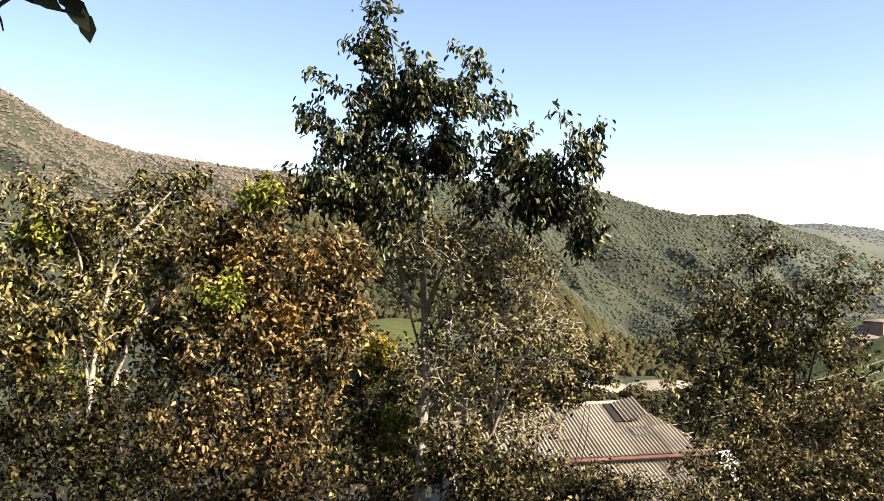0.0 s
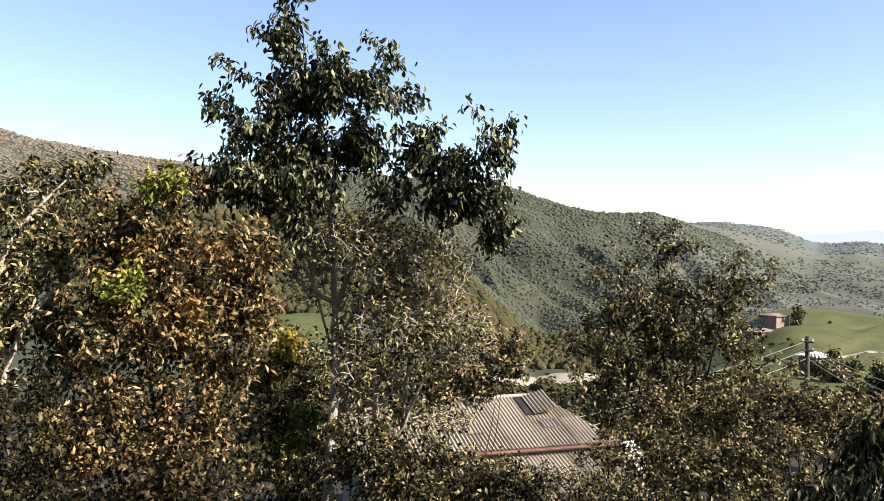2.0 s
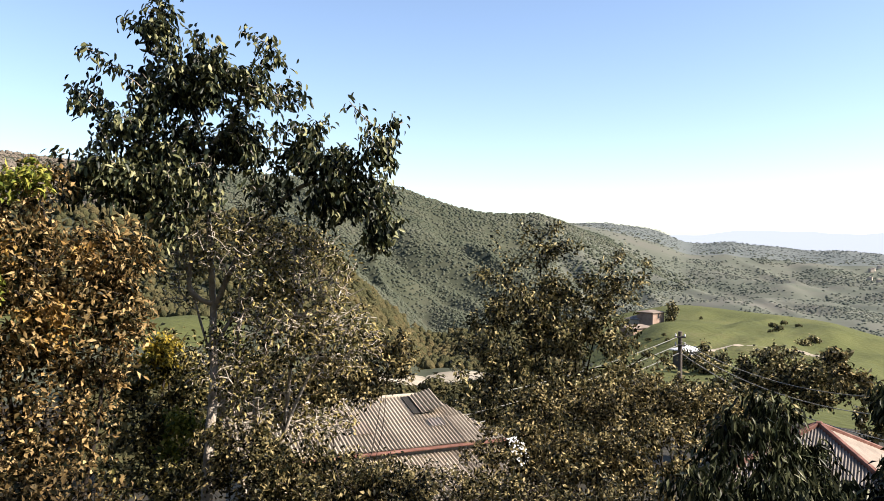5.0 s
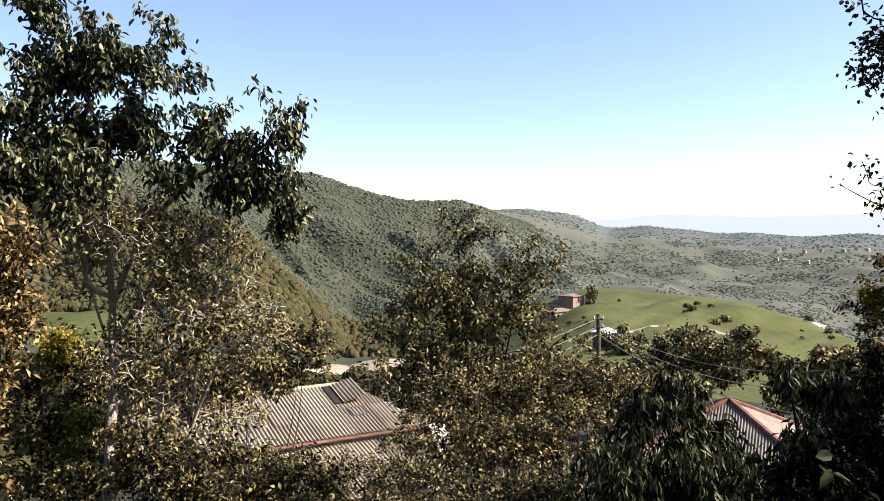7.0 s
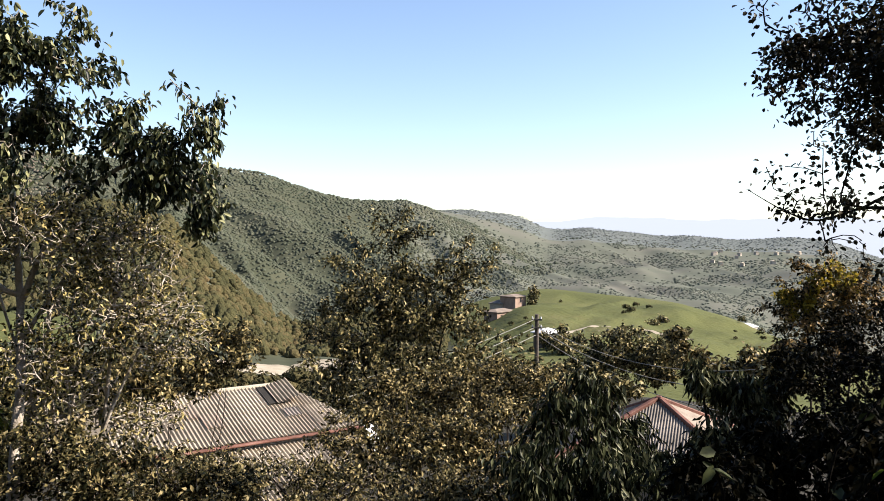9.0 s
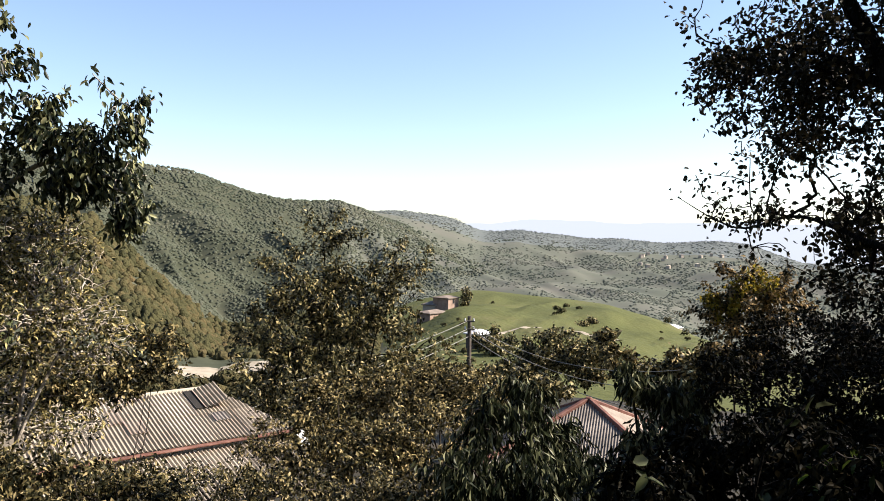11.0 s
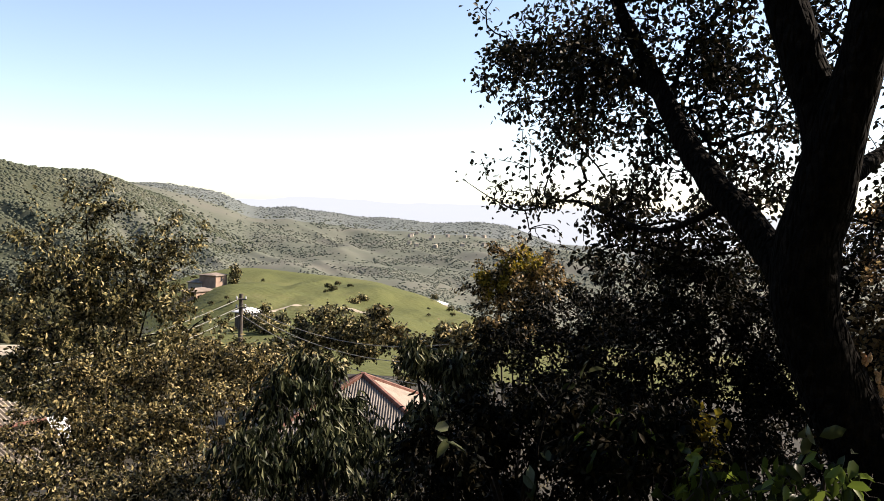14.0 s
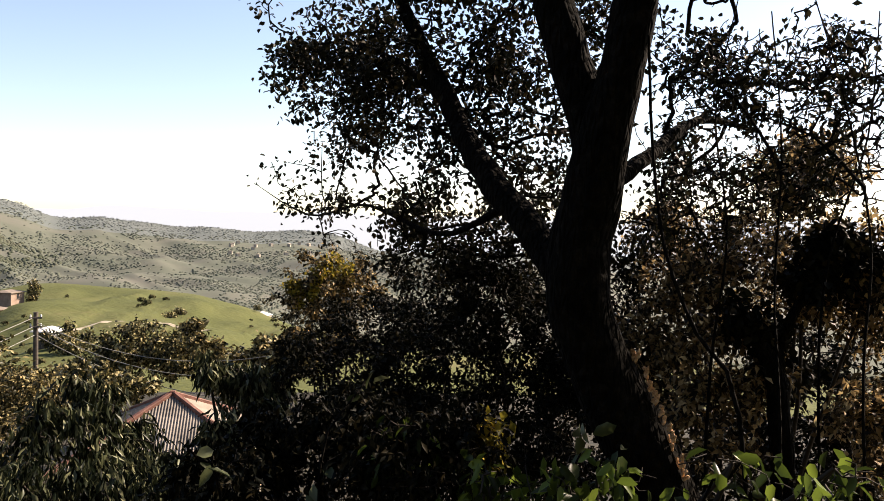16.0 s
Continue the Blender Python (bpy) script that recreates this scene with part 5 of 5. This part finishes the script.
def second_house():
    """The house farther down to the side: hipped roof with red hip caps."""
    apex = Vector((18.34, 22.22, -4.1))
    house = thing("house", (0, 0, 0), "second village house with grey corrugated roof and red hips", "house")
    turn = radians(45)
    ax, ay = Vector((math.cos(turn), math.sin(turn), 0)), Vector((-math.sin(turn), math.cos(turn), 0))
    half, rise = 3.2, 1.75
    ridge = 0.05
    a, b = apex, apex + ay * ridge
    down_l = (-ax * half + Vector((0, 0, -rise))).normalized()
    down_r = (ax * half + Vector((0, 0, -rise))).normalized()
    down_f = (-ay * half + Vector((0, 0, -rise))).normalized()
    run = math.hypot(half, rise)
    sheet_roof("roof", M_ROOF_GREY, house, a, ay, down_l, ridge, run, pitch=0.095, depth=0.022, cut_a=half, cut_b=half)
    sheet_roof("roof", M_ROOF_GREY, house, a, ay, down_r, ridge, run, pitch=0.095, depth=0.022, cut_a=half, cut_b=half)
    # paler than the other slopes, to paint in the sun it faces
    sheet_roof("hip_roof", M_CREAM, house, a, ax, down_f, 0.02, run, pitch=0.095, depth=0.008, cut_a=half, cut_b=half, label="roof slope with sunlight put into its pale colour")
    sheet_roof("hip_roof", M_ROOF_GREY, house, b, ax, (ay * half + Vector((0, 0, -rise))).normalized(), 0.02, run, cut_a=half, cut_b=half)
    for sx, p, dy in ((1, a, -1), (-1, a, -1), (1, b, 1), (-1, b, 1)):
        end = p + ax * half * sx + ay * half * dy + Vector((0, 0, -rise))
        bm = box(bmesh.new(), -0.09, 0.09, -0.09, 0.09, 0, (end - p).length, 0.03)
        cap = part("hip_cap", bm, M_RED, house, "red painted hip cap")
        cap.matrix_world = Matrix.Translation(p) @ (end - p).to_track_quat("Z", "Y").to_matrix().to_4x4()
    bm = box(bmesh.new(), -0.1, 0.1, -0.08, ridge + 0.08, -0.06, 0.1, 0.03)
    cap = part("ridge_cap", bm, M_RED, house)
    cap.matrix_world = Matrix.Translation(a) @ pose(0, 0, 0, 0, 0, math.degrees(turn))
    z1 = apex.z - rise - 0.05
    z0 = ground_at(apex.x, apex.y) - 0.8
    for x0, x1, y0, y1 in ((-2.9, -2.6, -2.9, 2.9), (2.6, 2.9, -2.9, 2.9), (-2.6, 2.6, -2.9, -2.6), (-2.6, 2.6, 2.6, 2.9)):
        w = part("wall", box(bmesh.new(), x0, x1, y0, y1, z0, z1), M_WALL, house)
        w.matrix_world = Matrix.Translation((apex.x, apex.y, 0)) @ pose(0, 0, 0, 0, 0, math.degrees(turn))
    return house


second_house()


def far_house(name, label, at, turn, size, wall_mat, roof_mat, storeys=2, hip=True, windows=3, pitch=0.22):
    """A small far house with walls, roof and windows."""
    w, d, h = size
    house = thing(name, at, label, "house", turn=turn)
    part("wall", box(bmesh.new(), -w / 2, w / 2, -d / 2, d / 2, -2.0, h), wall_mat, house)
    bm = bmesh.new()
    o = 0.35
    lo = [bm.verts.new(p) for p in ((-w / 2 - o, -d / 2 - o, h), (w / 2 + o, -d / 2 - o, h), (w / 2 + o, d / 2 + o, h), (-w / 2 - o, d / 2 + o, h))]
    lo2 = [bm.verts.new((v.co.x, v.co.y, h - 0.15)) for v in lo]
    k = w * 0.25 if hip else -o
    hi = [bm.verts.new((-w / 2 + k, 0, h + d * pitch)), bm.verts.new((w / 2 - k, 0, h + d * pitch))]
    for f in ((lo[0], lo[1], hi[1], hi[0]), (lo[1], lo[2], hi[1]), (lo[2], lo[3], hi[0], hi[1]), (lo[3], lo[0], hi[0])):
        bm.faces.new(f)
    for i in range(4):
        bm.faces.new((lo2[i], lo2[(i + 1) % 4], lo[(i + 1) % 4], lo[i]))
    bm.faces.new(lo2[::-1])
    part("roof", bm, roof_mat, house)
    for s in range(storeys):
        z = h * (s + 0.35) / storeys
        for i in range(windows):
            x = -w / 2 + w * (i + 0.5) / windows
            pane = part("window", box(bmesh.new(), x - 0.35, x + 0.35, -d / 2 - 0.03, -d / 2 + 0.1, z, z + min(1.2, h - z - 0.2)), M_GLASS, house)
            part("window_sill", box(bmesh.new(), x - 0.45, x + 0.45, -d / 2 - 0.12, -d / 2 + 0.02, z - 0.1, z), roof_mat, pane)
        for y in (-d / 4, d / 4):
            part("window", box(bmesh.new(), w / 2 - 0.1, w / 2 + 0.03, y - 0.3, y + 0.3, z, z + 1.0), M_GLASS, house)
    return house


M_PINK_ROOF = material("faded_red_roof", [(0.15, 0.12, 0.095), (0.24, 0.19, 0.15)], scale=0.8, bump=0.2, rough=0.85)
shrub("thorn_bush", "dark bushes below the stone houses", [(66.66, 105.00, -13.79, 1.23, 1.23), (66.79, 101.28, -14.04, 1.38, 1.03), (62.87, 101.28, -14.67, 1.52, 0.85), (63.50, 98.45, -15.00, 2.08, 0.83), (64.6, 106.9, -14.75, 1.7, 0.8), (66.4, 106.4, -15.0, 1.5, 0.8)], 90, 2600, M_GREEN, size=(0.5, 0.3), seed=71, stems=4, tip=0.02, jitter=0.3)
shrub("thorn_bush", "small tree beside the stone house", [(106.73, 182.93, -13.15, 1.20, 1.20), (106.13, 183.07, -15.52, 1.35, 2.09)], 60, 900, M_GREEN, size=(0.6, 0.4), seed=72, stems=3, tip=0.03, jitter=0.35)
shrub("thorn_bush", "lone bushes in a gully of the pasture", [(125.69, 154.67, -19.02, 1.27, 0.99), (120.99, 151.91, -19.61, 1.93, 0.83), (115.70, 136.74, -19.61, 1.27, 1.02)], 70, 1300, M_GREEN, size=(0.6, 0.35), seed=73, stems=3, tip=0.03, jitter=0.35)
shrub("thorn_bush", "bushes around the low stone house", [(85.95, 168.15, -21.76, 2.41, 1.34), (91.28, 167.69, -21.29, 2.44, 1.22), (98.49, 173.14, -19.43, 1.27, 1.41)], 70, 1800, M_OLIVE, size=(0.6, 0.35), seed=74, stems=3, tip=0.03, jitter=0.35)
far_house("stone_house", "two storey pink stone house on the pasture edge", (101.59, 185.22, -19.41), 24, (4.6, 5.0, 4.7), M_TUFF, M_PINK_ROOF, windows=1, pitch=0.1)
far_house("stone_house", "low pink stone house with a faded roof", (92.80, 176.09, -20.61), 20, (6.6, 4.4, 3.1), M_TUFF, M_PINK_ROOF, storeys=1, windows=2, pitch=0.14)
far_house("stone_house", "small weathered house between the stone houses", (99.65, 188.52, -19.63), 28, (4.4, 4.0, 2.9), M_WALL, M_ROOF_GREY, storeys=1, windows=2)
far_house("shed", "small shed with a white sheet roof", (66.85, 110.66, -14.95), 20, (3.0, 2.6, 0.9), M_WOOD, M_WHITE, storeys=1, windows=1)
far_house("farm_house", "farm house with a pale roof behind the pasture", (233.37, 238.07, -35.12), 20, (8.5, 6.0, 0.7), M_WALL, M_WHITE, storeys=1)
for k in range(14):
    az_k, r_k = 42 + 6 * rng.random(), 1500 + 500 * rng.random()
    x, y = r_k * math.sin(radians(az_k)), r_k * math.cos(radians(az_k))
    far_house("village_house", "tiny pale house in the valley village", (x, y, ground_at(x, y) + 2), rng.uniform(0, 90), (8, 7, 4), M_WALL, M_ROOF_GREY if k % 3 else M_ROOF, windows=2)


# ---- pole and wires ----
def pole_and_wires():
    foot_xy = Vector((25.43, 42.69, -6.24))
    top = Vector((25.46, 43.10, -3.36))
    g = ground_at(foot_xy.x, foot_xy.y)
    pole = thing("utility_pole", (foot_xy.x, foot_xy.y, g), "weathered wooden utility pole with a short crossarm", "utility pole")
    bm = bmesh.new()
    bmesh.ops.create_cone(bm, segments=12, radius1=0.16, radius2=0.12, depth=top.z - g + 1, cap_ends=True)
    p = part("post", bm, M_WOOD, pole, smooth=False)
    p.location = (0, 0, (top.z - g - 1) / 2)
    heights = [top.z - 0.25, top.z - 0.75, top.z - 1.25]
    for h in heights[:2]:
        bm = box(bmesh.new(), -0.32, 0.32, -0.2, -0.1, -0.05, 0.05, 0.01)
        arm = part("crossarm", bm, M_WOOD, pole)
        arm.matrix_world = pose(foot_xy.x, foot_xy.y, h - 0.06, 0, 0, -30)
        for x in (-0.26, 0.26):
            bm = bmesh.new()
            bmesh.ops.create_cone(bm, segments=8, radius1=0.05, radius2=0.035, depth=0.14, cap_ends=True)
            p = part("insulator", bm, M_WHITE, arm)
            p.matrix_world = pose(foot_xy.x, foot_xy.y, h - 0.06, 0, 0, -30) @ pose(x, -0.15, 0.12)
    ends = [(Vector((10.35, 38.08, -6.00)), heights[0], 0.4), (Vector((8.32, 36.32, -6.69)), heights[1], 0.4), (Vector((9.30, 34.04, -6.42)), heights[2], 0.3),
            (Vector((26.96, 26.48, -5.19)), heights[1], 1.0), (Vector((29.85, 29.38, -4.97)), heights[0] - 0.3, 1.0), (Vector((26.13, 21.22, -5.56)), heights[2], 1.2)]
    for e2, h, sag in ends:
        cu = bpy.data.curves.new("wire", "CURVE")
        cu.dimensions, cu.bevel_depth, cu.bevel_resolution = "3D", 0.02, 1
        sp = cu.splines.new("POLY")
        sp.points.add(20)
        a0 = Vector((foot_xy.x, foot_xy.y, h))
        for i in range(21):
            u = i / 20
            q = a0.lerp(e2, u) - Vector((0, 0, sag * 4 * u * (1 - u)))
            sp.points[i].co = (*q, 1)
        cu.materials.append(M_WIRE)
        tagged(new("power_line", cu), "thin pale overhead wire hung from the pole", "wire", "overhead wires")


pole_and_wires()


# ---- broad leaves before the thicket, caught light put into their colour ----
def leafy_twig(label, points, seed, n, size=(0.13, 0.06)):
    ob = thing("mulberry_twig", (0, 0, 0), label, "twig", "mulberry twigs")
    sk = Skeleton(seed)
    nodes = sk.limb([rooted(points[0]), *points], [0.012] + [0.008] * (len(points) - 1) + [0.003])
    sk.wood("stem", M_SHADED_BARK, ob)
    leaf_mesh("leaves", *leaves_on(sk, nodes[len(nodes) // 2:], n, size[0], size[1], 0.3, 0.04), M_PALE_LEAF, ob, rounded=True)


# the pale last step paints sun caught by single leaves
M_PALE_LEAF = foliage("glossy_broad_leaf", (0.015, 0.022, 0.008), (0.045, 0.055, 0.022), (0.15, 0.165, 0.09), shine=0.22)
leafy_twig("long dark twig with glossy leaves, paled for caught sun", [(4.37, 3.37, 0.15), (4.61, 3.36, 0.47), (4.85, 3.29, 0.72)], 81, 9)
leafy_twig("short twig with pointed leaves, paled for caught sun", [(3.43, 3.20, 0.25), (3.39, 3.31, 0.41), (3.34, 3.40, 0.50)], 82, 7)
leafy_twig("low shoot with green pointed leaves", [(4.74, 1.19, 0.22), (4.82, 1.08, 0.37), (4.88, 0.99, 0.51)], 83, 10)
leafy_twig("low shoot with green pointed leaves", [(4.65, 1.95, 0.09), (4.74, 1.89, 0.27), (4.82, 1.83, 0.45)], 84, 10)


# ---- the leafy twig that hangs into the view from above ----
def hanging_twig():
    ob = thing("walnut_twig", (0, 0, 0), "dark leafy twig hanging in from above", "twig")
    sk = Skeleton(77)
    sk.limb([(-1.31, 1.80, 2.50), (-1.17, 1.97, 2.31), (-1.05, 2.06, 2.25), (-0.94, 2.12, 2.23)], [0.012, 0.008, 0.005, 0.003])
    sk.limb([(-1.17, 1.97, 2.31), (-1.13, 2.03, 2.23), (-1.12, 2.05, 2.17)], [0.006, 0.004, 0.002], 5)
    sk.wood("branch", M_TWIG, ob)
    pts = np.array([(-1.05, 2.06, 2.26), (-1.00, 2.08, 2.27), (-0.98, 2.10, 2.26), (-0.95, 2.11, 2.24), (-1.09, 2.04, 2.25)])
    axis = np.array([(0.6, -0.1, -0.25), (0.7, 0.1, -0.4), (0.5, -0.1, -0.6), (0.25, 0.1, -0.8), (-0.5, 0, -0.3)])
    up = np.array([(0.1, -0.9, 0.4), (0, -0.8, 0.5), (0.3, -0.9, 0.2), (0.6, -0.8, 0.2), (0, -0.7, 0.6)])
    leaf_mesh("leaves", pts, axis, up, np.array([0.09, 0.1, 0.1, 0.085, 0.07]), np.array([0.045, 0.05, 0.05, 0.05, 0.03]), M_PEACH, ob, rounded=True)


hanging_twig()
